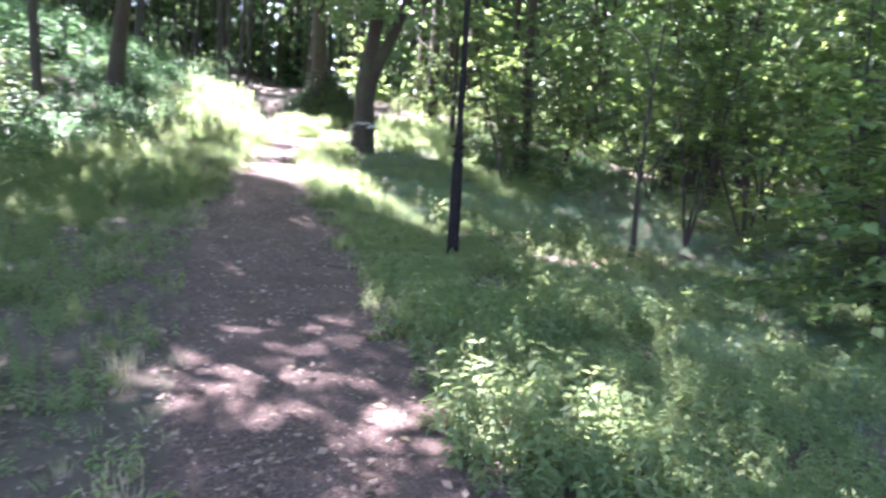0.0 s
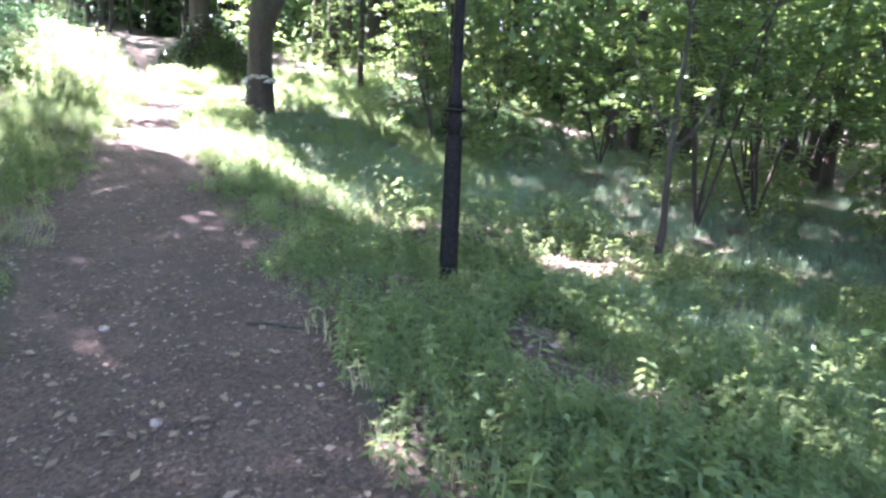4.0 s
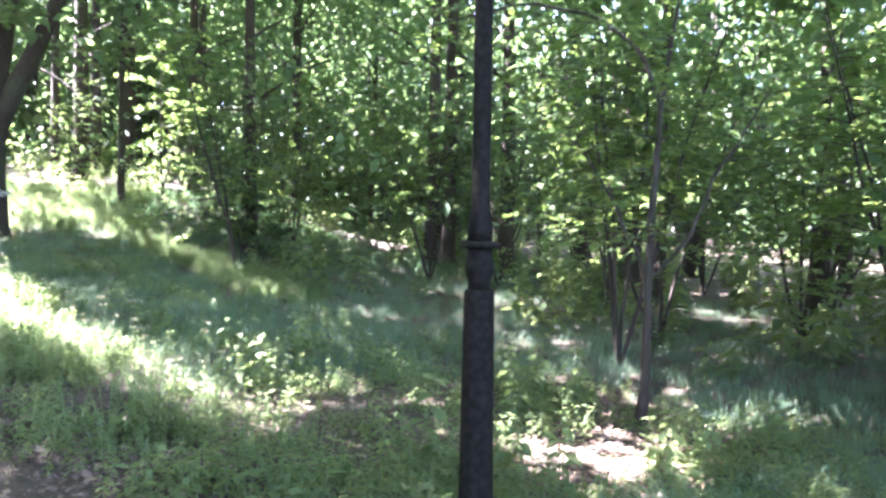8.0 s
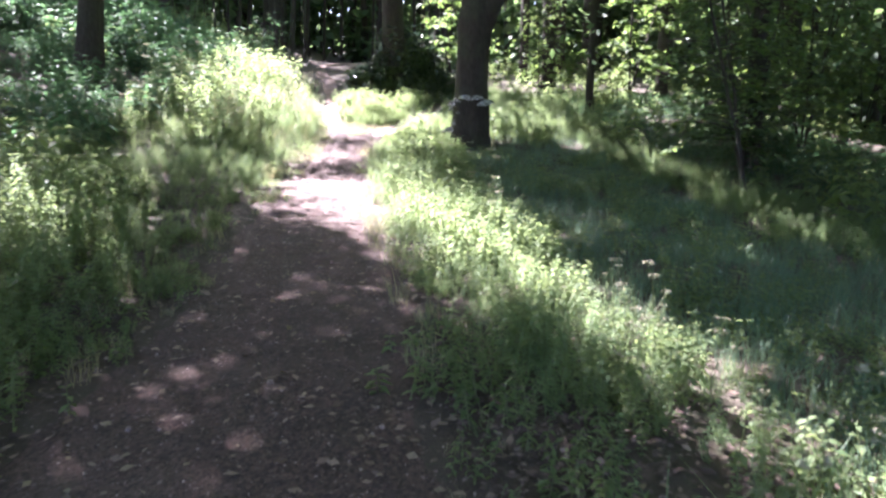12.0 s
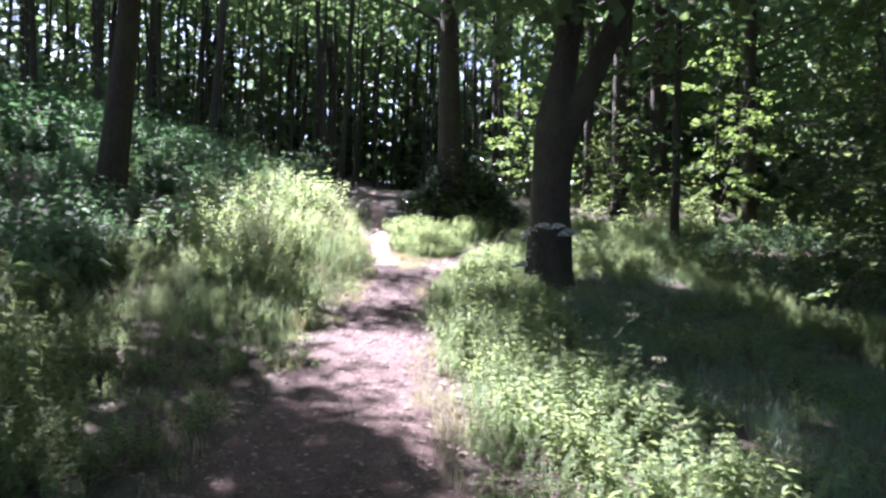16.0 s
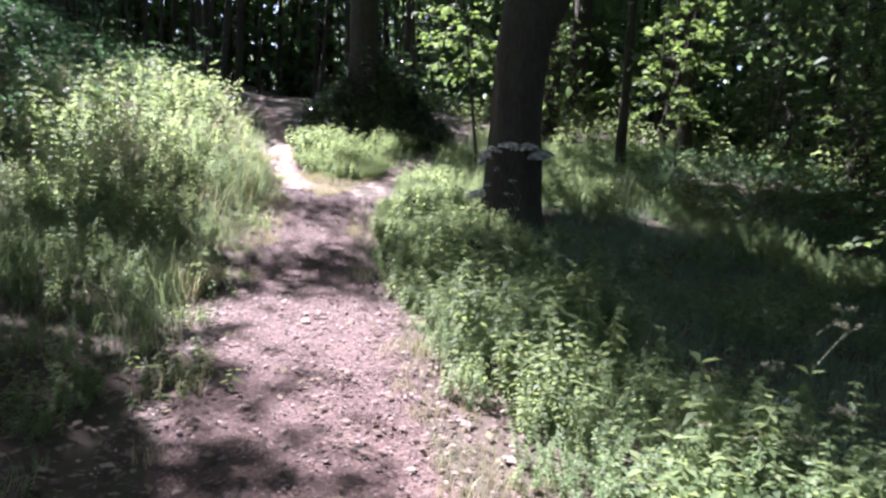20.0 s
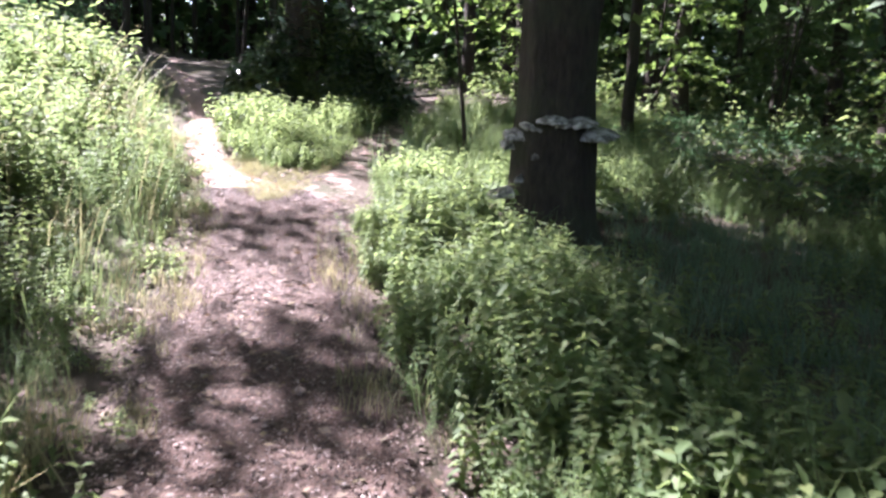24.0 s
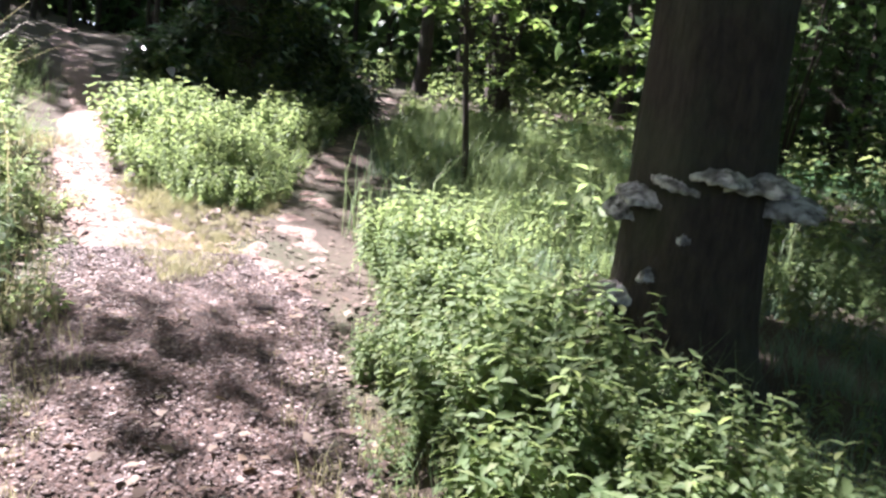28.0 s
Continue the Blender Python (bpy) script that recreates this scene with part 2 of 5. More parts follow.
def soil_material(name, stops, scale, damp, cells=0, upper=None):
    m, n, l, b = material(name)
    big, fine, grit = noise_node(n, l, scale, 5), noise_node(n, l, 24, 6, 0.65), noise_node(n, l, 120, 3)
    r = ramp(n, stops)
    l.new(mix_colour(n, l, 0.45, big.outputs["Fac"], fine.outputs["Fac"]), r.inputs["Fac"])
    g = ramp(n, [(0.35, (0.6, 0.58, 0.56)), (0.65, (1.25, 1.22, 1.2))])
    l.new(grit.outputs["Fac"], g.inputs["Fac"])
    col = mix_colour(n, l, 0.8, r.outputs["Color"], g.outputs["Color"], "MULTIPLY")
    if cells:
        vo = n.new("ShaderNodeTexVoronoi")
        vo.inputs["Scale"].default_value, vo.inputs["Randomness"].default_value = cells, 1.0
        l.new(n.new("ShaderNodeTexCoord").outputs["Object"], vo.inputs["Vector"])
        bits = ramp(n, [(0.15, (0.45, 0.43, 0.43)), (0.55, (1.0, 1.0, 1.0)), (0.8, (1.4, 1.37, 1.36)), (0.95, (1.9, 1.86, 1.84))])
        l.new(vo.outputs["Color"], bits.inputs["Fac"])
        col = mix_colour(n, l, 0.85, col, bits.outputs["Color"], "MULTIPLY")
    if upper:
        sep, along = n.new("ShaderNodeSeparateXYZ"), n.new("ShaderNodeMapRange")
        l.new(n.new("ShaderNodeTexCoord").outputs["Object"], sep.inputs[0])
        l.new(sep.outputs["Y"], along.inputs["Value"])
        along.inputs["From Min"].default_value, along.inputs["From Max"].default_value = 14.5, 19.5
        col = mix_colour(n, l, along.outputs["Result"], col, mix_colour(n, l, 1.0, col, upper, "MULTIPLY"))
        # towards the fork the earth pales: dry soil plus full sun put into colour
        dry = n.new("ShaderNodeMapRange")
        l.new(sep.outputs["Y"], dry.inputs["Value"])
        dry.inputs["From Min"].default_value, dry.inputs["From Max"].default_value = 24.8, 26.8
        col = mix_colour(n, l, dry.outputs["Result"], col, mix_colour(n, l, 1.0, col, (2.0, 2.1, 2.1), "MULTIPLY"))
    l.new(col, b.inputs["Base Color"])
    b.inputs["Roughness"].default_value = damp
    bump(n, l, b, mix_colour(n, l, 0.5, fine.outputs["Fac"], grit.outputs["Fac"]), 0.7, 0.03)
    return m


SOIL = soil_material("woodland_soil", [(0.3, (0.035, 0.027, 0.02)), (0.48, (0.07, 0.052, 0.038)), (0.6, (0.05, 0.055, 0.028)), (0.8, (0.12, 0.09, 0.065))], 0.7, 0.95)
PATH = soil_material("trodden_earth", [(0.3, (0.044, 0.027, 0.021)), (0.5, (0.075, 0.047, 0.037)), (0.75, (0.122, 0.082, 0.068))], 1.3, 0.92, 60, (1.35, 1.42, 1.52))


def bark_material(name, dark, light, moss=0.0):
    m, n, l, b = material(name)
    ridge = noise_node(n, l, 9, 8, 0.68, (2.6, 2.6, 0.75))
    patch = noise_node(n, l, 1.6, 4)
    r = ramp(n, [(0.32, dark), (0.55, tuple(0.5 * (p + q) for p, q in zip(dark, light))), (0.75, light)])
    l.new(ridge.outputs["Fac"], r.inputs["Fac"])
    mr = ramp(n, [(0.45, (0, 0, 0)), (0.65, (moss, moss, moss))])
    l.new(patch.outputs["Fac"], mr.inputs["Fac"])
    l.new(mix_colour(n, l, mr.outputs["Color"], r.outputs["Color"], (0.06, 0.085, 0.04)), b.inputs["Base Color"])
    b.inputs["Roughness"].default_value = 0.9
    bump(n, l, b, ridge.outputs["Fac"], 0.9, 0.04)
    return m


BARK = bark_material("bark", (0.018, 0.013, 0.01), (0.066, 0.048, 0.037), 0.3)
# paler bark that carries the streak's sunlight in its colour
BARK_SUNLIT = bark_material("sunlit_bark", (0.1, 0.085, 0.065), (0.27, 0.22, 0.18), 0.3)
IRON, _n, _l, _b = material("black_painted_iron")
_t = noise_node(_n, _l, 30, 4)
_r = ramp(_n, [(0.4, (0.008, 0.007, 0.006)), (0.7, (0.02, 0.017, 0.015))])
_l.new(_t.outputs["Fac"], _r.inputs["Fac"])
_l.new(_r.outputs["Color"], _b.inputs["Base Color"])
_b.inputs["Roughness"].default_value = 0.75
_b.inputs["Specular IOR Level"].default_value = 0.08
bump(_n, _l, _b, _t.outputs["Fac"], 0.2, 0.003)

# ---- ground and path ----
def spread(lo, a, b, hi, step):
    mid = np.arange(a, b + 1e-6, step)
    out = np.geomspace(1, 40, 22)
    return np.concatenate([a - (out[::-1] - 0.6) * (a - lo) / 40, mid, b + (out - 0.6) * (hi - b) / 40])


gx, gy = spread(-420, -16, 9, 420, 0.2), spread(-320, -6, 40, 620, 0.22)
X, Y = np.meshgrid(gx, gy)
Z = ground_z(X, Y) - 0.05 * np.clip(1.15 - np.abs(X - centre(Y)) / np.maximum(half(Y), 0.3), 0, 1)
ni, nj = X.shape
I, J = np.meshgrid(np.arange(ni - 1), np.arange(nj - 1), indexing="ij")
quad = np.stack([I * nj + J, I * nj + J + 1, (I + 1) * nj + J + 1, (I + 1) * nj + J], -1).reshape(-1, 4)
ground = part("ground", (np.stack([X, Y, Z], -1).reshape(-1, 3), quad), SOIL, smooth=True)
tagged(ground, "brown woodland soil under leaf litter and weeds", "ground", kind="structure")


def ribbon(name, ys, mid, wide, lift, label):
    k = 15
    u = np.linspace(-1, 1, k)
    m, w = mid(ys), wide(ys)
    wob = 0.07 * np.sin(ys * 1.3) + 0.04 * np.sin(ys * 3.7 + 1) + 0.02 * np.sin(ys * 9 + 2)
    wob2 = 0.07 * np.sin(ys * 1.1 + 4) + 0.04 * np.sin(ys * 4.3) + 0.02 * np.sin(ys * 8.5)
    x = m[:, None] + np.where(u[None] < 0, (w + wob)[:, None] * u, (w + wob2)[:, None] * u)
    yy = np.repeat(ys[:, None], k, 1)
    z = ground_z(x, yy) + lift - 0.06 * np.abs(u[None]) ** 6 - 0.015 * (1 - u[None] ** 2) + 0.006 * np.sin(9 * x + 4 * yy) + 0.005 * np.sin(17 * yy - 8 * x)
    n = len(ys)
    i, j = np.meshgrid(np.arange(n - 1), np.arange(k - 1), indexing="ij")
    f = np.stack([i * k + j, i * k + j + 1, (i + 1) * k + j + 1, (i + 1) * k + j], -1).reshape(-1, 4)
    ob = part(name, (np.stack([x, yy, z], -1).reshape(-1, 3), f), PATH, smooth=True)
    return tagged(ob, label, "path", kind="structure")


BRANCH = lambda y: np.interp(y, [25.4, 26.4, 27.2, 28.8, 32.2, 40], [-5.25, -5.2, -5.08, -4.8, -4.1, -2.4])
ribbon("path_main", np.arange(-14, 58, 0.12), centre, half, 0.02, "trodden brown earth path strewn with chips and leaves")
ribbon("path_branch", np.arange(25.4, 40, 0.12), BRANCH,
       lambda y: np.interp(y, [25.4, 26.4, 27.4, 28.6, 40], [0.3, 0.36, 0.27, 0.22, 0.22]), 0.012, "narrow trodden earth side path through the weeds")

# ---- where the sun comes through the leaves ----
def strip_x(y):
    """The line of sunlit weeds beyond the grass."""
    return np.interp(y, [19, 22, 25, 28, 31], [2.0, 1.7, 0.8, 0.3, -1.4])


SPRAYS = [(1.6, 35.2, 3.2), (1.4, 34.8, 4.8), (1.9, 35.2, 6.4), (-3.4, 29.2, 2.6)]  # leafy sprays that stand in the sun: place and height over the ground


def lit(x, y):
    """Share of open gaps in the crowns above the ground at (x, y), seen along the sun."""
    s = x - centre(y)
    h = half(y)
    a = np.where((np.abs(s) < 3) & (y < 13), 0.04, 0.06)
    strip = np.interp(y, [9, 11, 14, 17, 20, 30], [3.3, 2.8, 2.6, 2.2, 2.0, 2.4])
    a = np.where((x > 3.5) & (x < 16) & (y > 2) & (y < 32), np.where((y > 12) & (x < 9.5), 0.2, 0.06), a)
    a = np.where((x > 0.8) & (x < 4.2) & (y > 6.3) & (y < 9.4), 0.3, a)
    a = np.where((x > 0.2) & (x < 1.8) & (y > 4.8) & (y < 6.6), 0.28, a)
    a = np.where((x > 0.6) & (x < 3.6) & (y > 9.4) & (y < 11), 0.5, a)
    a = np.where((y > 14) & (y < 25) & (s > strip + 0.5) & (x < strip_x(y) - 0.5), 0.015, a)
    a = np.where((y > 11) & (y < 14) & (np.abs(s - strip) < 0.55), 0.97, a)
    a = np.where((y > 11) & (y < 14) & (s > strip + 0.5) & (s < strip + 2), 0.5, a)
    a = np.where((y > 10) & (y < 14.3) & (s > h + 0.3) & (s < strip - 0.5), np.where(y > 12, 0.42, 0.3), a)
    a = np.where((y >= 14) & (y < 17.5) & (s > strip - 1.0) & (s < strip + 0.6), 0.99, a)
    a = np.where((y >= 14.3) & (y < 17.5) & (s > h) & (s < strip - 0.9), 0.55, a)
    a = np.where((y > 9) & (y < 17.2) & (np.abs(s) < h), np.where(y > 13, 0.2, 0.09), a)
    # the left verge: dappled beyond, dark beside the path
    a = np.where((y > 13) & (y < 22.5) & (s > -7) & (s < -h - 0.5), 0.58, a)
    a = np.where((y > 21.4) & (y < 22.5) & (s > -6) & (s < -h - 0.5), 0.95, a)
    a = np.where((y > 16.5) & (y < np.where(s < -1.2, 20.5, 21.2)) & (s > np.where(y < 18.6, -1.8, -2.2)) & (s < -h), 0.07, a)
    a = np.where((y > 20.5) & (y < 22.5) & (s > -6) & (s < -1.2), 0.78, a)
    # the weedy bank
    a = np.where((y > 20) & (y < 38) & (s > -17) & (s < -3.5), np.where(s < -5, 0.07, 0.25), a)
    a = np.where((y > 28) & (y < 40) & (s > -4) & (s < 0.5), np.where((y > 31.5) & (s > -1.2), 0.25, 0.6), a)
    a = np.where((y > 17) & (y < 31.5) & (s > -h - np.where(y < 21, 0.1, 0.3)) & (s < h + 0.1), 0.985, a)
    a = np.where((y > 17) & (y < 19.2) & (s > h) & (s < strip + 0.3), np.where(y > 18.2, 0.6, 0.95), a)
    a = np.where((y > 19.2) & (y < 22.4) & (s > h) & (s < h + np.where(y > 20.5, 1.3, 0.9)), np.where(y > 20.8, 0.48, 0.7), a)
    a = np.where((y > 22.4) & (y < 31) & (s > -3.9) & (s < np.where(y < 23.4, 2.3, np.where(y < 25, 2.5, np.where(y < 27, 2.2, 3.6)))), 0.99, a)
    a = np.where((y > 22.4) & (y < 31) & (s > -5) & (s < -3.0), 0.5, a)
    a = np.where((y > 18.5) & (y < 31) & (np.abs(x - strip_x(y)) < 0.8), np.where(y < 25, 0.8, 0.45), a)
    a = np.where((y > 31) & (y < 43) & (x > -3.0) & (x < 4), 0.65, a)
    a = np.where((y > 26) & (y < 31) & (x > -5.0) & (x < -0.5), 0.97, a)
    a = np.where((y > 24.9) & (y < 31.5) & (s > -3.0) & (x < -4.3), 1.0, a)
    for cx, cy, r in ((-1.35, 4.42, 0.56), (-1.1, 4.95, 0.2), (-0.45, 4.65, 0.22), (0.0, 4.9, 0.32), (0.06, 5.3, 0.28), (-0.35, 3.62, 0.5), (0.05, 3.62, 0.4), (-2.0, 7.02, 0.2), (-1.55, 7.25, 0.18), (-10.9, 23.3, 1.0),
                      (-5.8, 20.8, 0.75), (-6.0, 21.5, 0.6), (1.63, 11.07, 0.4), (2.3, 10.15, 0.55), (2.8, 10.5, 0.35), (-6.6, 19.0, 0.3), (-7.1, 20.3, 0.35)):
        a = np.where((x - cx) ** 2 + (y - cy) ** 2 < r * r, 0.99, a)
    for cx, cy, r in ((1.0, 6.2, 0.25), (2.6, 7.0, 0.35), (1.3, 7.2, 0.25), (2.7, 5.6, 0.25), (1.6, 10.7, 0.7), (3.2, 10.4, 0.6), (10.2, 15.2, 1.2), (9.4, 13.6, 0.7), (4.2, 14.6, 0.6), (-4.6, 16.55, 0.16), (-4.4, 15.9, 0.16),
                      (-4.15, 17.2, 0.2), (-3.25, 14.9, 0.2), (-4.2, 14.5, 0.14), (-3.6, 13.2, 0.16), (-3.4, 11.6, 0.16), (-2.6, 10.8, 0.15)):
        a = np.where((x - cx) ** 2 + (y - cy) ** 2 < r * r, 0.8, a)
    a = np.where((y > 22.4) & (y < 25.8) & (s > -h - 0.6) & (s < h), np.where(s < -0.3, 0.72, 0.95), a)
    a = np.where((y > 23) & (y < 25.3) & (s > -1.6) & (s < -h), 0.78, a)
    a = np.where((y > 23.9) & (y < 25.3) & (s > -0.9) & (s < 0.1), 0.6, a)
    for cx, cy, r in ((-5.4, 25.2, 0.3), (-5.5, 24.3, 0.35), (-6.0, 24.6, 0.35)):
        a = np.where((x - cx) ** 2 + (y - cy) ** 2 < r * r, 0.55, a)
    a = np.where((y > 24.5) & (y < 32) & (np.abs(x - np.interp(y, [25.1, 31.5], [7.6, 6.2])) < 0.7), 0.85, a)
    a = np.where((np.abs(y - 21.95) < 0.55) & (s > -0.75) & (s < 1.0), 0.56, a)
    a = np.where((np.abs(y - 24.1) < 0.25) & (s > -0.35) & (s < 0.4), 0.8, a)
    a = np.where((x > -4.3) & (x < -2.5) & (y > 27.9) & (y < 30.4), 0.03, a)
    a = np.where((np.abs(x + 5.3) < 0.25) & (y > 27.7) & (y < 28.5), 0.05, a)
    for p in SPRAYS:
        q = np.array(p) - TO_SUN * p[2] / TO_SUN[2]
        a = np.where((x - q[0]) ** 2 + (y - q[1]) ** 2 < 3.6, 0.97, a)
    a = np.where((np.abs(y - 19.05) < 0.22) & (s > -3) & (s < 0.35), 0.2, a)
    return np.where((y > 16.6) & (y < 19.1) & (s > -3.4) & (s < -0.05), 0.04, a)


def shaded(p):
    """Which of the points p the crowns keep: those that shade no open gap."""
    d = TO_SUN[None]
    q = p.copy()
    for _ in range(4):
        drop = (q[:, 2] - ground_z(q[:, 0], q[:, 1])) / TO_SUN[2]
        q = q - d * drop[:, None]
    return rng.random(len(p)) > lit(q[:, 0], q[:, 1])


# ---- trees ----
TREES, CROWNS = [], []


def leaf_cloud(points, per, spread_r, size, simple=True):
    n = len(points) * per
    c = np.repeat(points, per, 0) + rng.normal(0, 1, (n, 3)) * spread_r * np.array([1, 1, 0.6])
    d = rng.normal(0, 1, (n, 3)) * np.array([1, 1, 0.5]) - np.array([0, 0, 0.25])
    up = np.array([0, 0, 1.0]) + rng.normal(0, 0.45, (n, 3))
    ln = size * rng.uniform(0.65, 1.3, n)
    return leaves(c, d, up, ln, ln * 0.62, simple=simple)


def limb(start, way, length, r0, r1, k=6, droop=0.0, sides=6, seed=0):
    g = np.random.default_rng(seed)
    way = unit(np.asarray(way, float))
    t = np.linspace(0, 1, k)[:, None]
    wob = np.cumsum(g.normal(0, 0.05 * length / k, (k, 3)), 0)
    wob[0] = 0
    p = np.asarray(start)[None] + way[None] * length * t + wob
    p[:, 2] -= droop * (t[:, 0] ** 2) * length
    return p, np.linspace(r0, r1, k), sides


def tree(x, y, radius, height, crown_low, crown_r, name="tree", label="", lean=(0, 0), seed=0, sides=12):
    """A tree: tapered trunk with root flare and limbs; its crown is hung on later."""
    g = np.random.default_rng(seed)
    z0 = float(ground_z(x, y)) - 0.1
    hs = np.concatenate([[0, 0.12, 0.3, 0.6, 1.0], np.linspace(1.7, height * 0.85, 8)])
    px = x + lean[0] * hs + np.cumsum(g.normal(0, 0.02, len(hs))) * (hs > 0.5)
    py = y + lean[1] * hs + np.cumsum(g.normal(0, 0.02, len(hs))) * (hs > 0.5)
    rr = radius * (1 - 0.72 * hs / height) * (1 + 0.55 * np.exp(-hs / 0.28))
    shapes = [tube(np.stack([px, py, z0 + hs], 1), rr, sides, 0.05, seed)]
    at = lambda h: np.array([np.interp(h, hs, px), np.interp(h, hs, py), z0 + h])
    for i in range(7):
        h = crown_low * 0.8 + (height * 0.85 - crown_low * 0.8) * i / 7
        a = g.uniform(0, 6.28)
        p, r, sd = limb(at(h), (math.cos(a), math.sin(a), g.uniform(0.3, 0.9)), crown_r * g.uniform(0.6, 0.95), radius * 0.28, 0.02, 6, 0.15, 5, seed * 31 + i)
        shapes.append(tube(p, r, sd))
    thing = tagged(new(name), label or "woodland tree with grey-brown bark and green crown", "tree")
    thing.location = (x, y, z0)
    inv = np.array([x, y, z0])
    for i, (v, f) in enumerate(shapes if sides > 12 else [join(shapes)]):
        part("limb" if i else "trunk", (v - inv, f), BARK, thing, smooth=True)
    CROWNS.append((x, y, thing, inv))
    return thing


def far_enough(x, y, d):
    return all((x - a) ** 2 + (y - b) ** 2 > d * d for a, b in TREES)


# the forked tree beside the path
OAK = (-2.9, 25.35)
TREES += [OAK, (-5.9, 33.0), (-12.05, 25.8)]


def forked_tree():
    x, y = OAK
    z0 = float(ground_z(x, y)) - 0.1
    thing = tagged(new("forked_tree"), "large forked tree with dark bark beside the path", "tree")
    thing.location = (x, y, z0)
    hs = np.array([0, 0.1, 0.25, 0.45, 0.7, 0.95, 1.1, 1.25, 1.5, 1.8, 2.1, 2.4, 2.8, 3.2, 3.5, 3.9, 4.5, 5.4, 6.8, 9.0, 12.0])
    rr = np.array([0.6, 0.5, 0.45, 0.425, 0.41, 0.4, 0.39, 0.37, 0.355, 0.35, 0.35, 0.365, 0.375, 0.35, 0.3, 0.26, 0.235, 0.22, 0.19, 0.14, 0.06])
    px = np.interp(hs, [0, 2.2, 3.4, 4.6, 8.5, 12], [0, 0.02, 0.12, 0.3, 0.8, 1.1])
    py = np.interp(hs, [0, 2.6, 12], [0, 0.0, 0.5])
    part("trunk", tube(np.stack([px, py, hs], 1), rr, 36, 0.035, 5), BARK, thing, smooth=True)
    p = np.array([(0.18, 0, 2.7), (0.36, -0.02, 3.1), (0.6, -0.04, 3.6), (0.83, -0.06, 4.1), (1.05, -0.08, 4.65), (1.5, -0.1, 5.8), (2.1, -0.1, 7.2), (2.6, 0, 9.0)])
    part("limb", tube(p, [0.28, 0.25, 0.22, 0.2, 0.185, 0.165, 0.13, 0.08], 20, 0.03, 6), BARK, thing, "thick limb forking off the trunk", smooth=True)
    for i, (h, a) in enumerate(((6.8, 2.6), (7.6, 0.4), (8.5, 4.0), (9.4, 1.5), (8.0, 5.5))):
        q, r, sd = limb((0.09 * h, 0.03 * h, h), (math.cos(a), math.sin(a), 0.6), 2.6, 0.1, 0.02, 6, 0.1, 6, i)
        part("limb", tube(q, r, sd), BARK, thing, smooth=True)
    CROWNS.append((x, y, thing, np.array([x, y, z0])))


forked_tree()
tree(-5.9, 33.0, 0.36, 15, 6, 4.2, "tall_tree", "tall straight tree with bare brown trunk above a dark ivy mound", seed=3, sides=20)
tree(-12.05, 25.8, 0.31, 9.2, 7, 1.2, "leaning_tree", "slender brown tree leaning over the weedy bank", lean=(0.13, 0.0), seed=4, sides=16)

for k, (x, y, rad) in enumerate(((7.5, 23.4, 0.17), (8.5, 24.3, 0.24), (9.1, 23.7, 0.15), (10.1, 23.5, 0.24), (13.0, 21.5, 0.3), (6.6, 33.0, 0.2), (3.4, 36.5, 0.22), (1.5, 44.0, 0.42), (0.1, 43.0, 0.28), (-1.6, 41.0, 0.2), (4.4, 41.0, 0.26), (11.5, 30.5, 0.24), (13.5, 16.0, 0.2), (10.8, 18.2, 0.14))):
    TREES.append((x, y))
    tree(x, y, rad, 18, 7, 3.6, "tree", "dark-barked tree among the green undergrowth", seed=80 + k, sides=14)

gd = np.random.default_rng(19)
for k in range(72):
    x, y = gd.uniform(-30, -5), gd.uniform(41, 66)
    if abs(x - float(centre(y))) > 1.2 and far_enough(x, y, 1.1):
        TREES.append((x, y))
        tree(x, y, 0.06 + 0.16 * gd.random() ** 2, 19, 13, 2.4, "tree", "slim dark trunk in the shaded stand beyond the fork", seed=90 + k, lean=(gd.normal(0, 0.035), gd.normal(0, 0.03)), sides=8)

g2 = np.random.default_rng(21)
tries = 0
while len(TREES) < 262 and tries < 6000:
    tries += 1
    x, y = g2.uniform(-42, 30), g2.uniform(-16, 66)
    s = x - float(centre(y))
    near = y < 33
    if near and -5.5 < s < 4.2 or near and 4 < s < 7.5 and y > 7 or abs(s) < 1.6:
        continue
    if 3 < x < 16 and 6 < y < 30 or -24 < x < -8 and 18 < y < 40:
        continue
    if not far_enough(x, y, 3.6 if y > 30 else 4.4):
        continue
    hs = np.linspace(2.5, 19, 34)
    fx, fy = x - hs * TO_SUN[0] / TO_SUN[2], y - hs * TO_SUN[1] / TO_SUN[2]
    if np.any((np.abs(fx - centre(fy)) < 2.2) & (fy > 17.5) & (fy < 31)):
        continue
    TREES.append((x, y))
    big = g2.random()
    tree(x, y, 0.12 + 0.2 * big ** 2, 17 + 5 * big, 4.5 + 1.5 * g2.random(), 2.8 + 1.4 * big, seed=len(TREES), lean=(g2.normal(0, 0.03), g2.normal(0, 0.03)), sides=9)


# ---- the canopy, shared out among the trees below it ----
def canopy(x0, x1, y0, y1, per_m2, low, high, seed):
    """Leaf clumps whose shadows fall on the given stretch of ground, but for the gaps."""
    g = np.random.default_rng(seed)
    n = int((x1 - x0) * (y1 - y0) * per_m2)
    x, y, h = g.uniform(x0, x1, n), g.uniform(y0, y1, n), g.uniform(low, high, n)
    k = g.random(n) > lit(x, y)
    x, y, h = x[k], y[k], h[k]
    return np.stack([x, y, ground_z(x, y)], 1) + TO_SUN[None] * (h / TO_SUN[2])[:, None]


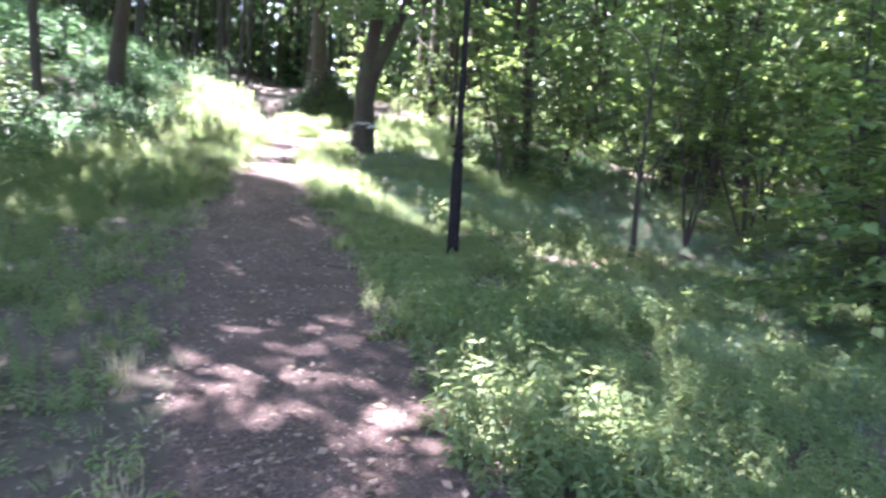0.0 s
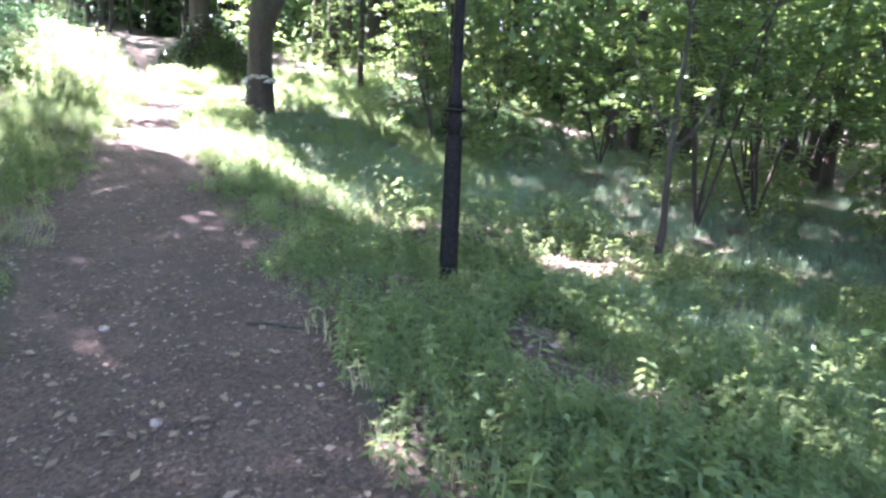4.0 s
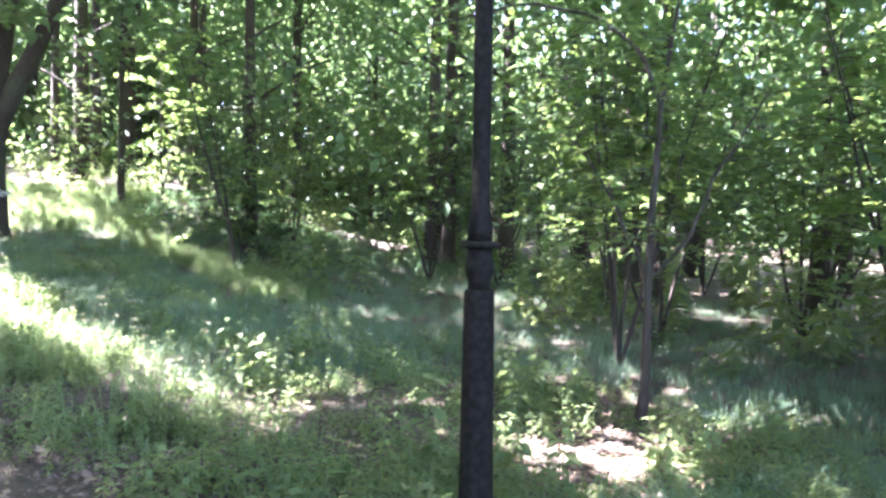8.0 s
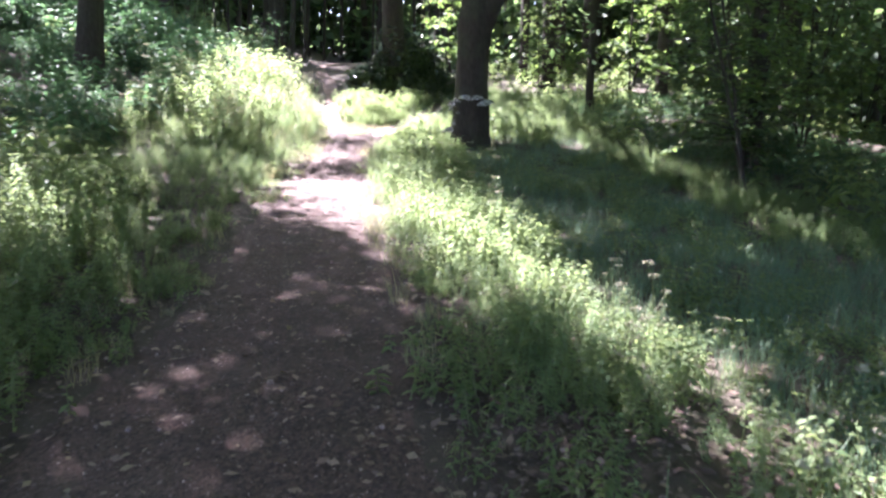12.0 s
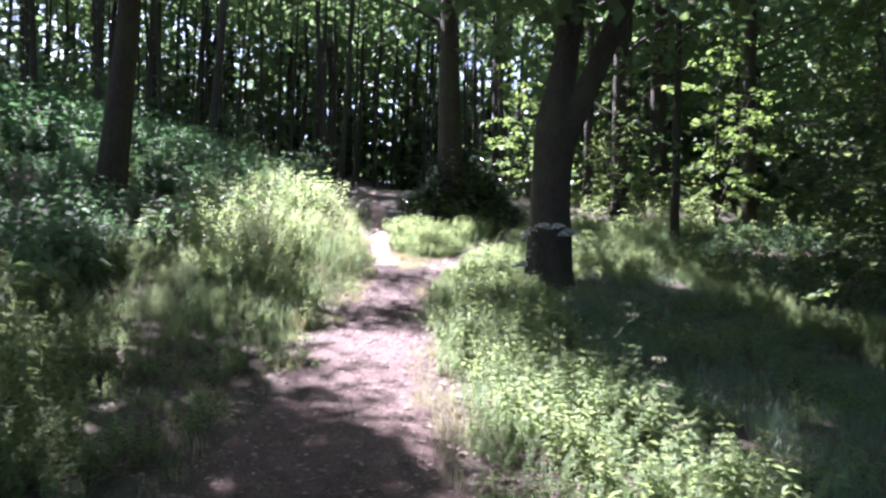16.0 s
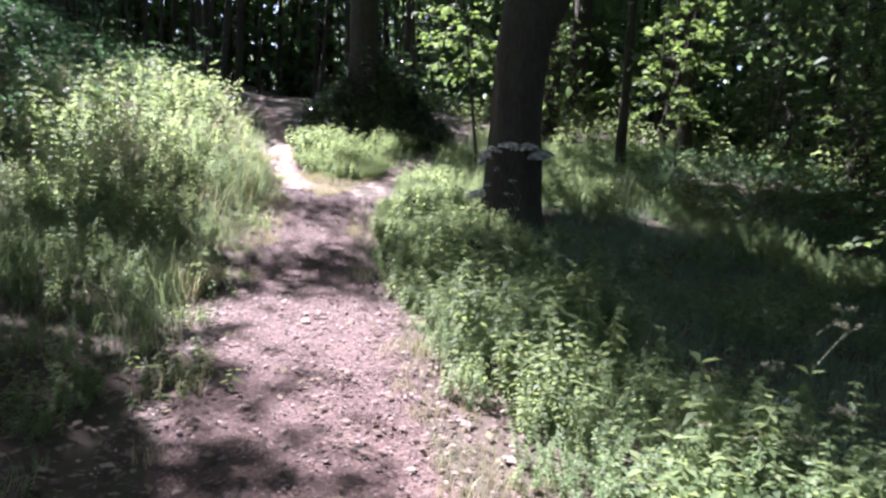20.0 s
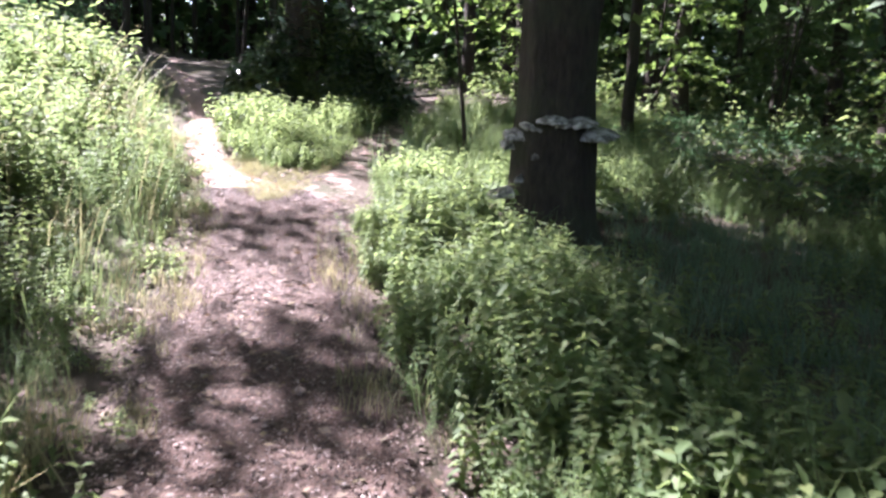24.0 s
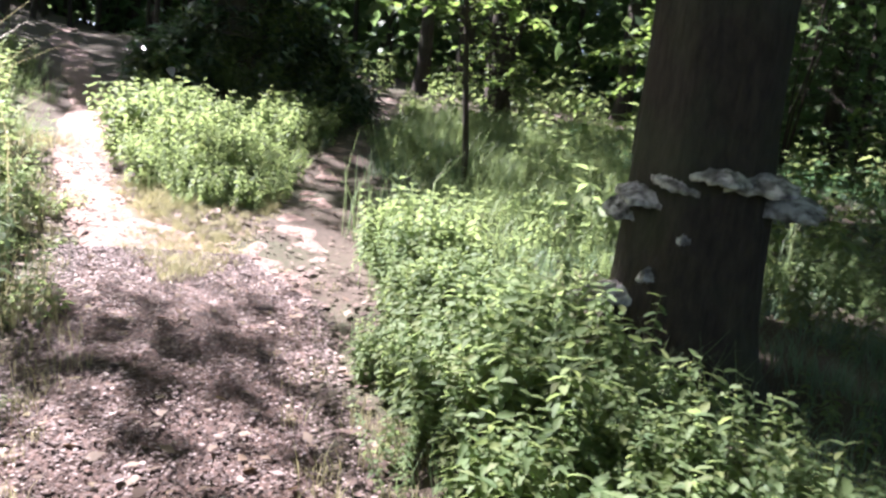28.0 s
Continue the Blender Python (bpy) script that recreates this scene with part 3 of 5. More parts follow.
def hang(points, per, spread_r, size):
    at = np.array([(c[0], c[1]) for c in CROWNS])
    own = np.argmin((points[:, None, 0] - at[None, :, 0]) ** 2 + (points[:, None, 1] - at[None, :, 1]) ** 2, 1)
    for i, (x, y, thing, inv) in enumerate(CROWNS):
        p = points[own == i]
        if len(p):
            q = p - TO_SUN[None] * ((p[:, 2] - ground_z(p[:, 0], p[:, 1])) / TO_SUN[2])[:, None]
            fine = (np.abs(q[:, 0] - centre(q[:, 1])) < 2.0) & (q[:, 1] > 1) & (q[:, 1] < 31)
            sets = [leaf_cloud(p[~fine], per, spread_r, size)] if (~fine).any() else []
            sets += [leaf_cloud(p[fine], 96, spread_r, 0.18)] if fine.any() else []
            v, f = join(sets)
            part("crown", (v - inv, f), CANOPY, thing)


# crowns over the path, plus leaf clumps added to darken hollow and right woods
hang(np.concatenate([canopy(-13, 12, -8, 38, 3.0, 12, 18, 72), canopy(-7, 4, -2, 17, 3.0, 12, 17, 74), canopy(-2.0, 3, 17, 26, 3.0, 10, 15, 75), canopy(6, 20, 20, 34, 1.6, 9, 15, 79), canopy(-2.2, 4.5, 19.5, 27.5, 2.2, 5, 9, 82)]), 28, 0.34, 0.3)
wide = canopy(-42, 28, -12, 44, 2.3, 11, 18, 71)
hang(wide, 19, 0.42, 0.42)
# more clumps added to shade the right understorey and the lower path
hang(np.concatenate([canopy(11, 30, -2, 42, 0.8, 9, 14, 76), canopy(-5, 1.5, 6, 13.5, 1.6, 11, 16, 78)]), 16, 0.42, 0.42)
# unseen leaf clumps added up-sun of the forked tree to shade its trunk
over_oak = np.array([(OAK[0] - 0.25, OAK[1] - 0.1, float(ground_z(*OAK)) + h) for h in np.linspace(0.5, 5.0, 40)])
gk = np.random.default_rng(77)
hang(over_oak + TO_SUN[None] * gk.uniform(11, 15, 40)[:, None] + gk.normal(0, 0.16, (40, 3)), 30, 0.2, 0.26)
hang(canopy(-45, 30, 42, 75, 1.9, 12, 20, 73), 16, 0.6, 0.6)


# ---- saplings and shrubs ----
def hazel(x, y, height, stems, n_twigs, seed, label, name="sapling", leaf=HAZEL, size=0.09, reach=1.2, low=0.6, lean=(0, 0), r0=0.03, bark=BARK, flat=0.35, cull=True, thick=22):
    """A sapling or shrub: thin arching stems, side twigs and tiers of leaves."""
    g = np.random.default_rng(seed)
    z0 = float(ground_z(x, y)) - 0.05
    thing = tagged(new(name), label, "shrub" if stems > 2 else "sapling")
    thing.location = (x, y, z0)
    wood, pts, dirs = [], [], []
    for i in range(stems):
        a = g.uniform(0, 6.28)
        out = 0.0 if stems == 1 else g.uniform(0.1, 0.4)
        way = np.array([math.cos(a) * out + lean[0], math.sin(a) * out + lean[1], 1.0])
        h = height * (1 if stems == 1 else g.uniform(0.6, 1))
        p, r, _ = limb((0, 0, 0), way, h, r0, 0.006, 9, 0.0, 7, seed * 7 + i)
        part("stem", tube(p, r, 7), bark, thing, smooth=True)
        for j in range(n_twigs // stems):
            t = g.uniform(low / height, 1.0)
            base = np.array([np.interp(t, np.linspace(0, 1, 9), p[:, k]) for k in range(3)])
            b = g.uniform(0, 6.28)
            ln = reach * g.uniform(0.5, 1.1) * (1.15 - 0.6 * t)
            q, qr, _ = limb(base, (math.cos(b), math.sin(b), g.uniform(-0.05, 0.5)), ln, 0.009, 0.002, 5, 0.3, 3, seed * 97 + i * 41 + j)
            wood.append(tube(q, qr, 3))
            m = max(6, int(ln * thick))
            tt = g.uniform(0.15, 1.0, m)
            c = np.stack([np.interp(tt, np.linspace(0, 1, 5), q[:, k]) for k in range(3)], 1)
            pts.append(c + g.normal(0, 0.03, (m, 3)))
            side = np.where(g.random(m) > 0.5, 1, -1)[:, None] * np.array([-math.sin(b), math.cos(b), 0])
            dirs.append(side + 0.6 * np.array([math.cos(b), math.sin(b), -0.2]) + g.normal(0, flat, (m, 3)))
    tagged(part("branchwork", join(wood), bark, thing, smooth=True), kind="stuff")
    p, d = np.concatenate(pts), np.concatenate(dirs)
    w = p + np.array([x, y, z0])
    k = shaded(w) | (p[:, 2] < 1.0) | (not cull)
    p, d = p[k], d[k]
    ln = size * g.uniform(0.6, 1.25, len(p))
    part("foliage", leaves(p, d, np.array([0, 0, 1.0]) + g.normal(0, 0.3, p.shape), ln, ln * 0.7, simple=stems > 2), leaf, thing)
    return thing


def crooked_sapling(x, y, seed):
    """A thin sapling that forks at chest height and arches over, with flat tiers of small leaves."""
    g = np.random.default_rng(seed)
    z0 = float(ground_z(x, y)) - 0.05
    thing = tagged(new("sapling"), "thin crooked sapling with pale lit stem base", "sapling")
    thing.location = (x, y, z0)
    lines = [([(0, 0, 0), (0.03, -0.03, 0.6), (0.02, -0.02, 1.42), (0.06, -0.06, 2.4), (0.07, -0.07, 2.9), (-0.06, 0.06, 3.4), (-0.3, 0.3, 3.7), (-0.75, 0.8, 3.9), (-1.4, 1.5, 3.75)], 0.042),
             ([(0.02, -0.02, 1.42), (-0.1, 0.1, 1.75), (-0.19, 0.2, 2.05), (-0.5, 0.35, 2.6)], 0.02),
             ([(0.02, -0.02, 1.38), (0.15, -0.15, 1.55), (0.28, -0.28, 1.82), (0.4, -0.4, 2.3), (0.8, -0.6, 3.0)], 0.024),
             ([(0.07, -0.07, 2.85), (0.11, -0.12, 3.3), (0.2, -0.2, 4.2), (0.3, -0.1, 5.0)], 0.022)]
    wood, pts, dirs = [], [], []
    for i, (knots, r0) in enumerate(lines):
        k = np.array(knots, float)
        u = np.linspace(0, len(k) - 1, 4 * len(k))
        p = np.stack([np.interp(u, range(len(k)), k[:, c]) for c in range(3)], 1) + g.normal(0, 0.006, (len(u), 3))
        p[0] = k[0]
        part("limb" if i else "trunk", tube(p, np.linspace(r0, 0.008, len(u)) * (1 + 0.5 * np.exp(-np.linspace(0, 12, len(u))) * (i == 0)), 9, 0.05, seed + i), BARK, thing, smooth=True)
        for j in range((26, 9, 14, 14)[i]):
            base = p[int(len(u) * (g.uniform(0.36 if i == 0 else 0.3, 0.99)))]
            b, ln = g.uniform(0, 6.28), g.uniform(0.5, 1.25)
            q, qr, _ = limb(base, (math.cos(b), math.sin(b), g.uniform(-0.05, 0.35)), ln, 0.007, 0.002, 5, 0.25, 3, seed * 97 + i * 41 + j)
            wood.append(tube(q, qr, 3))
            m = int(ln * 40)
            tt = g.uniform(0.1, 1.0, m)
            c = np.stack([np.interp(tt, np.linspace(0, 1, 5), q[:, n]) for n in range(3)], 1)
            side = np.where(g.random(m) > 0.5, 1, -1)[:, None] * np.array([-math.sin(b), math.cos(b), 0])
            pts.append(c + side * g.uniform(0, 0.08, (m, 1)) + g.normal(0, 0.02, (m, 3)))
            dirs.append(side + 0.6 * np.array([math.cos(b), math.sin(b), -0.2]) + g.normal(0, 0.25, (m, 3)))
    tagged(part("branchwork", join(wood), BARK, thing, smooth=True), kind="stuff")
    p, d = np.concatenate(pts), np.concatenate(dirs)
    ln = 0.085 * g.uniform(0.6, 1.25, len(p))
    part("foliage", leaves(p, d, np.array([0, 0, 1.0]) + g.normal(0, 0.22, p.shape), ln, ln * 0.62), HAZEL, thing)


crooked_sapling(3.05, 10.95, 201)
hazel(1.9, 21.6, 5.6, 2, 130, 202, "small dark-stemmed sapling at the edge of the grass", reach=2.0, low=1.3, r0=0.045, size=0.12)
hazel(-3.2, 29.3, 4.4, 1, 36, 203, "young tree with bright green leaves behind the forked tree", low=1.7, reach=1.4, size=0.15, lean=(-0.12, -0.1), r0=0.04, cull=False)
hazel(2.0, 35.0, 7.5, 2, 56, 210, "young tree with sunlit drooping sprays of pale leaves", "shrub", HAZEL, 0.19, 2.4, 1.8, r0=0.05, cull=False)
for i, (x, y, h, low) in enumerate(((2.6, 24.2, 5.2, 0.7), (4.6, 26.5, 5.4, 0.8), (5.4, 30.5, 5.6, 1.0), (11.2, 29.0, 6.0, 1.8), (4.6, 12.9, 5.4, 2.0), (6.2, 10.2, 5.8, 1.8), (5.2, 35.0, 5.6, 1.4), (7.6, 16.4, 6.5, 2.2),
                                    (8.4, 13.0, 6.5, 2.0), (7.8, 20.5, 6.5, 2.4), (4.4, 6.8, 3.6, 0.6), (5.8, 4.4, 4.6, 0.7), (7.6, 7.4, 5.2, 0.9), (9.6, 17.6, 6.8, 2.3), (9.4, 34.0, 6.2, 1.6), (9.5, 26.5, 6.5, 2.0), (-1.0, 36.0, 5.0, 1.2),
                                    (10.8, 10.5, 6.4, 1.4), (6.0, 13.6, 6.6, 2.3), (11.0, 14.2, 7.2, 2.2), (8.8, 9.4, 6.8, 1.6), (12.0, 12.6, 7.2, 1.6), (12.6, 18.5, 7.2, 2.0), (12.0, 7.0, 6.6, 0.8), (13.5, 24.5, 7.0, 1.8), (6.3, 21.2, 6.2, 2.5))):
    hazel(x, y, h * 1.1, 4, 132, 220 + i, "dense hazel-like shrub with layered green leaves", "shrub", HAZEL if i % 3 else CANOPY, 0.125, 1.8, low, r0=0.03, thick=29)
for i, (x, y, h) in enumerate(((-16.5, 41, 3.4), (-12.5, 40, 2.6), (-22, 38, 4.2), (-21.5, 33, 3.6), (-9.6, 16.0, 1.9), (-11.5, 12.0, 2.6), (-9.5, 7.5, 2.4), (-8.5, 3.0, 2.4), (-15.2, 20.0, 2.4), (-21.0, 27.5, 3.4), (-12.2, 36.8, 1.5), (-14.8, 33.6, 1.5), (-10.9, 31.6, 1.1), (-13.2, 29.4, 1.2), (-16.0, 29.0, 1.5))):
    hazel(x, y, h, 5, 80, 260 + i, "leafy green shrub on the shaded bank", "shrub", BRAMBLE, 0.13, 1.2, 0.25, r0=0.025, thick=17)


# ---- herbs ----
def nettle(seed, stems, height, spread_r, simple=False, leaf_len=0.085, nodes=9, saw=False):
    """A clump of nettles: (stems, leaves), with pairs of drooping toothed-looking leaves up each stem."""
    g = np.random.default_rng(seed)
    wood, pts, dirs, lens = [], [], [], []
    for i in range(stems):
        a, r = g.uniform(0, 6.28), spread_r * math.sqrt(g.random())
        b = np.array([math.cos(a) * r, math.sin(a) * r, -0.03])
        h = height * g.uniform(0.65, 1.1)
        way = np.array([g.normal(0, 0.14), g.normal(0, 0.14), 1.0])
        p, rr, _ = limb(b, way, h, 0.004, 0.002, 4, 0, 3, seed * 13 + i)
        thin = tube(p[::3], rr[::3], 3) if simple else None
        wood.append(thin or tube(p, rr, 3))
        turn = g.uniform(0, 3.14)
        for j in range(nodes):
            t = 0.12 + 0.88 * j / (nodes - 1)
            c = np.array([np.interp(t, np.linspace(0, 1, 4), p[:, k]) for k in range(3)])
            for sgn in (0, math.pi):
                q = turn + j * 1.57 + sgn + g.normal(0, 0.25)
                pts.append(c)
                dirs.append((math.cos(q), math.sin(q), g.uniform(-0.55, 0.25) + (0.5 if j == nodes - 1 else 0)))
                lens.append(leaf_len * g.uniform(0.75, 1.25) * (0.65 + 0.7 * math.sin(min(1.0, t * 1.15) * 2.6)))
    pts, dirs, lens = np.array(pts), np.array(dirs), np.array(lens)
    up = np.array([0, 0, 1.0]) + g.normal(0, 0.22, pts.shape)
    if saw:
        return wood, toothed(pts, dirs, up, lens, lens * 0.5)
    return wood, leaves(pts, dirs, up, lens, lens * 0.44, droop=0.24, simple=simple)


def goosegrass(seed, stems, height, spread_r, nodes=11, whorl=6, leaf_len=0.042):
    """A clump of goosegrass and chervil: thin arching stems with whorls of narrow leaves."""
    g = np.random.default_rng(seed)
    wood, pts, dirs, lens = [], [], [], []
    for i in range(stems):
        a, r = g.uniform(0, 6.28), spread_r * math.sqrt(g.random())
        h = height * g.uniform(0.6, 1.15)
        p, rr, _ = limb((math.cos(a) * r, math.sin(a) * r, -0.03), (g.normal(0, 0.28), g.normal(0, 0.28), 1.0), h, 0.003, 0.0012, 5, g.uniform(0, 0.22), 3, seed * 17 + i)
        wood.append(tube(p, rr, 3))
        for t in np.linspace(0.15, 1.0, nodes):
            c = np.array([np.interp(t, np.linspace(0, 1, 5), p[:, k]) for k in range(3)])
            w = g.uniform(0, 6.28) + np.arange(whorl) * 6.28 / whorl + g.normal(0, 0.2, whorl)
            pts.append(c + np.stack([np.cos(w), np.sin(w), 0 * w], 1) * 0.004)
            dirs.append(np.stack([np.cos(w), np.sin(w), g.normal(0.12, 0.3, whorl)], 1))
            lens.append(leaf_len * g.uniform(0.6, 1.35, whorl) * (1.25 - 0.6 * t))
    pts, dirs, lens = np.concatenate(pts), np.concatenate(dirs), np.concatenate(lens)
    return wood, leaves(pts, dirs, np.array([0, 0, 1.0]) + g.normal(0, 0.3, pts.shape), lens, lens * 0.34, droop=0.2, simple=True)


def clumps(kinds):
    return [(join(w), lv) for w, lv in kinds]


def grass(seed, blades, height, spread_r, width=0.006):
    g = np.random.default_rng(seed)
    a, r = g.uniform(0, 6.28, blades), spread_r * np.sqrt(g.random(blades))
    b = np.stack([np.cos(a) * r, np.sin(a) * r, np.full(blades, -0.02)], 1)
    o = g.uniform(0, 6.28, blades)
    out = np.stack([np.cos(o), np.sin(o), np.zeros(blades)], 1)
    side = np.stack([-np.sin(o), np.cos(o), np.zeros(blades)], 1) * width / 2
    h = height * g.uniform(0.5, 1.15, blades)[:, None]
    k = g.uniform(0.15, 0.75, blades)[:, None]
    up = np.array([0, 0, 1.0])
    m = b + up * h * 0.6 + out * h * k * 0.3
    t = b + up * h * (1 - 0.25 * k) + out * h * k
    v = np.stack([b - side, b + side, m + side, m - side, t + side * 0.2, t - side * 0.2], 1).reshape(-1, 3)
    i = np.arange(blades)[:, None] * 6
    return v, np.concatenate([i + [0, 1, 2, 3], i + [3, 2, 4, 5]])


def parsley(seed):
    """A tall dry umbel stalk: thin branching rays with small seed heads."""
    g = np.random.default_rng(seed)
    wood, c = [], []
    p, r, _ = limb((0, 0, 0), (g.normal(0, 0.15), g.normal(0, 0.15), 1), g.uniform(0.75, 1.05), 0.004, 0.0025, 6, 0, 4, seed)
    wood.append(tube(p, r, 4))
    for k in range(5):
        base = p[2 + k % 4]
        a = g.uniform(0, 6.28)
        q, qr, _ = limb(base, (math.cos(a), math.sin(a), 1.1), g.uniform(0.15, 0.32), 0.0025, 0.0015, 4, 0.1, 3, seed * 5 + k)
        wood.append(tube(q, qr, 3))
        for m in range(7):
            b = g.uniform(0, 6.28)
            e = q[-1] + np.array([math.cos(b), math.sin(b), 0.8]) * 0.05
            wood.append(tube(np.stack([q[-1], e]), [0.0012, 0.001], 3))
            c.append(e)
    c = np.repeat(np.array(c), 4, 0)
    d = g.normal(0, 1, c.shape)
    return join(wood), leaves(c, d, np.array([0, 0, 1.0]) + g.normal(0, 0.5, c.shape), 0.022, 0.014, simple=True)


def patchy(x, y, k=1.0):
    """Tall and low patches among the weeds."""
    return np.clip(1 + k * 0.28 * (np.sin(2.1 * x + 1.3 * y + 0.7) + np.sin(-1.7 * x + 2.6 * y) + 0.7 * np.sin(4.3 * x + 0.9 * y + 2)), 0.35, 1.45)


def poses_in(x0, x1, y0, y1, per_m2, keep, scale, seed, lean=0.12, even=1.0):
    g = np.random.default_rng(seed)
    n = int((x1 - x0) * (y1 - y0) * per_m2)
    x, y = g.uniform(x0, x1, n), g.uniform(y0, y1, n)
    k = keep(x, y, g.random(n))
    x, y = x[k], y[k]
    m = len(x)
    return np.stack([x, y, ground_z(x, y), g.uniform(0, 6.28, m), scale(x, y) * patchy(x, y, even) * g.uniform(0.7, 1.25, m), g.normal(0, lean, m), g.normal(0, lean, m)], 1)


def bed(name, label, shapes, poses, materials, category="plants"):
    """Uncounted plants as one thing: each pose takes one of the shapes in turn."""
    if not len(poses):
        return
    thing = tagged(new(name), label, category, kind="stuff")
    for k, (pname, mat) in enumerate(materials):
        part(pname, join([repeat(sh[k], poses[i::len(shapes)]) for i, sh in enumerate(shapes) if len(poses[i::len(shapes)])]), mat, thing)
    return thing


def edge_right(y):
    return centre(y) + half(y)


def edge_left(y):
    return centre(y) - half(y)


STRIP = lambda y: np.interp(y, [9, 11, 14, 17, 20, 30], [3.3, 2.8, 2.6, 2.2, 2.0, 2.4]) + centre(y)
OFF_BRANCH = lambda x, y: (y < 25.3) | (x > BRANCH(y) + np.where(y < 29.5, 0.64, 0.4)) | (x < BRANCH(y) - 0.36)
FORK = lambda x, y: ~((y > 25.6) & (y < 27.6) & (x > edge_left(y)) & (x < BRANCH(y) + 0.3))
NOT_OAK = lambda x, y: (x - OAK[0]) ** 2 + (y - OAK[1]) ** 2 > 0.5
LITTER = lambda x, y: ((x - 2.4) / 1.1) ** 2 + ((y - 10.3) / 0.45) ** 2 > 1 + 0.6 * np.sin(7 * x + 5 * y)
CLEAR = lambda x, y: LITTER(x, y) & NOT_OAK(x, y) & OFF_BRANCH(x, y) & FORK(x, y) & ((x - 0.25) ** 2 + (y - 9.25) ** 2 > 0.05)
TALL = [nettle(300 + i, 7, 0.56, 0.25, nodes=14, leaf_len=0.074, saw=True) for i in range(6)]
MASS = clumps([nettle(310 + i, 7, 0.56, 0.26, True, nodes=13, leaf_len=0.072) for i in range(6)])
SLIM = [nettle(350 + i, 7, 0.56, 0.25, nodes=15, leaf_len=0.058, saw=True) for i in range(6)]
SMALL = clumps([nettle(330 + i, 7, 0.56, 0.26, True, nodes=15, leaf_len=0.052) for i in range(6)])
THIN = clumps([nettle(320 + i, 5, 0.5, 0.26, True, 0.1, 7) for i in range(4)])
LOW = clumps([nettle(340 + i, 9, 0.14 + 0.035 * i, 0.26, True, 0.045, 5 + i % 2) for i in range(5)])
GOOSE = [goosegrass(370 + i, 6, 0.6, 0.22) for i in range(6)]
GOOSE_MASS = clumps(GOOSE)
WEED = [("stems", STEM), ("leaves", FEATHER)]
HERB = [("stems", STEM), ("leaves", NETTLE)]

right_h = lambda x, y: np.interp(y, [2, 3.5, 5.5, 6.5, 9, 10.5, 12, 17, 24, 26, 30], [0.3, 0.42, 0.7, 0.48, 0.4, 0.42, 0.55, 0.85, 0.85, 0.62, 0.5]) * np.interp(x - edge_right(y), [0, 0.6, 1.4, 2.4], [0.45, 1, 0.9, 0.6])
in_right = lambda x, y, r: (x > edge_right(y) + np.interp(y, [17, 18, 22, 23.5, 25, 26], [0.02, 0.14, 0.12, 0.0, 0.1, 0.3])) & (x < STRIP(y) + 0.25) & CLEAR(x, y) & (r < np.interp(y, [4, 6, 9, 11, 13, 15, 19, 21], [0.8, 0.45, 0.35, 0.16, 0.3, 0.65, 0.8, 1]))
right_verge = poses_in(-7, 4, 1, 32, 34, in_right, right_h, 401, even=0.45)
in_left = lambda x, y, r: (x < edge_left(y) - np.interp(y, [17, 18, 22, 24], [0.02, 0.25, 0.25, 0.4])) & (x > edge_left(y) - 3.6) & CLEAR(x, y) & (r < np.interp(y, [0, 9, 11, 14, 16, 21, 23, 30], [0.6, 0.5, 0.75, 0.95, 0.85, 0.75, 1, 1]))
left_h = lambda x, y: np.interp(y, [0, 8, 10, 12, 16, 20, 23, 26, 30], [0.36, 0.36, 0.6, 0.95, 0.8, 0.58, 1.0, 1.3, 1.3]) * np.where((y > 23) & (y < 31), np.interp(edge_left(y) - x, [0.8, 1.6, 2.8], [1.0, 1.32, 1.0]), 1.0) * np.clip(0.3 + (edge_left(y) - x) / np.interp(y, [8, 12, 19, 24], [1.6, 0.9, 1.6, 1.5]), 0.28, 1)
left_verge = poses_in(-12, 0, -2, 34, 20, in_left, left_h, 402, even=0.8)
island = poses_in(-7, -4.3, 27.6, 34, 16, lambda x, y, r: (x > edge_right(y) + 0.1) & OFF_BRANCH(x, y) & (x < BRANCH(y)), lambda x, y: 0.82 * np.clip((y - 27.2) / 1.4, 0.3, 1) + 0 * x, 403, even=0.5)


def near_things(name, label, poses, take, group, shapes, leaf):
    """The plants beside the path one by one; gives back the poses left over."""
    protos = [None] * len(shapes)
    for n, q in enumerate(poses[take]):
        k = n % len(shapes)
        m = pose(q[0], q[1], q[2], 0, 0, math.degrees(q[3])) @ Matrix.Rotation(q[5], 4, "X") @ Matrix.Rotation(q[6], 4, "Y")
        if protos[k] is None:
            th = tagged(new(name), label, "plant", group)
            for w in shapes[k][0]:
                part("stem", w, STEM, th)
            part("foliage", shapes[k][1], leaf, th)
            th.matrix_basis = m @ Matrix.Scale(q[4], 4)
            protos[k] = th
        else:
            copy_thing(protos[k], m).scale = (q[4],) * 3
    return poses[~take]


def nearest(poses, y0, y1, gap, count):
    s = np.minimum(np.abs(poses[:, 0] - edge_right(poses[:, 1])), np.abs(poses[:, 0] - edge_left(poses[:, 1])))
    ok = np.where((poses[:, 1] > y0) & (poses[:, 1] < y1) & (s < gap))[0][:count]
    take = np.zeros(len(poses), bool)
    take[ok] = True
    return take


def fine_share(poses, at, share, seed):
    """Which of the poses grow goosegrass in place of nettles."""
    return np.random.default_rng(seed).random(len(poses)) < np.interp(poses[:, 1], at, share)


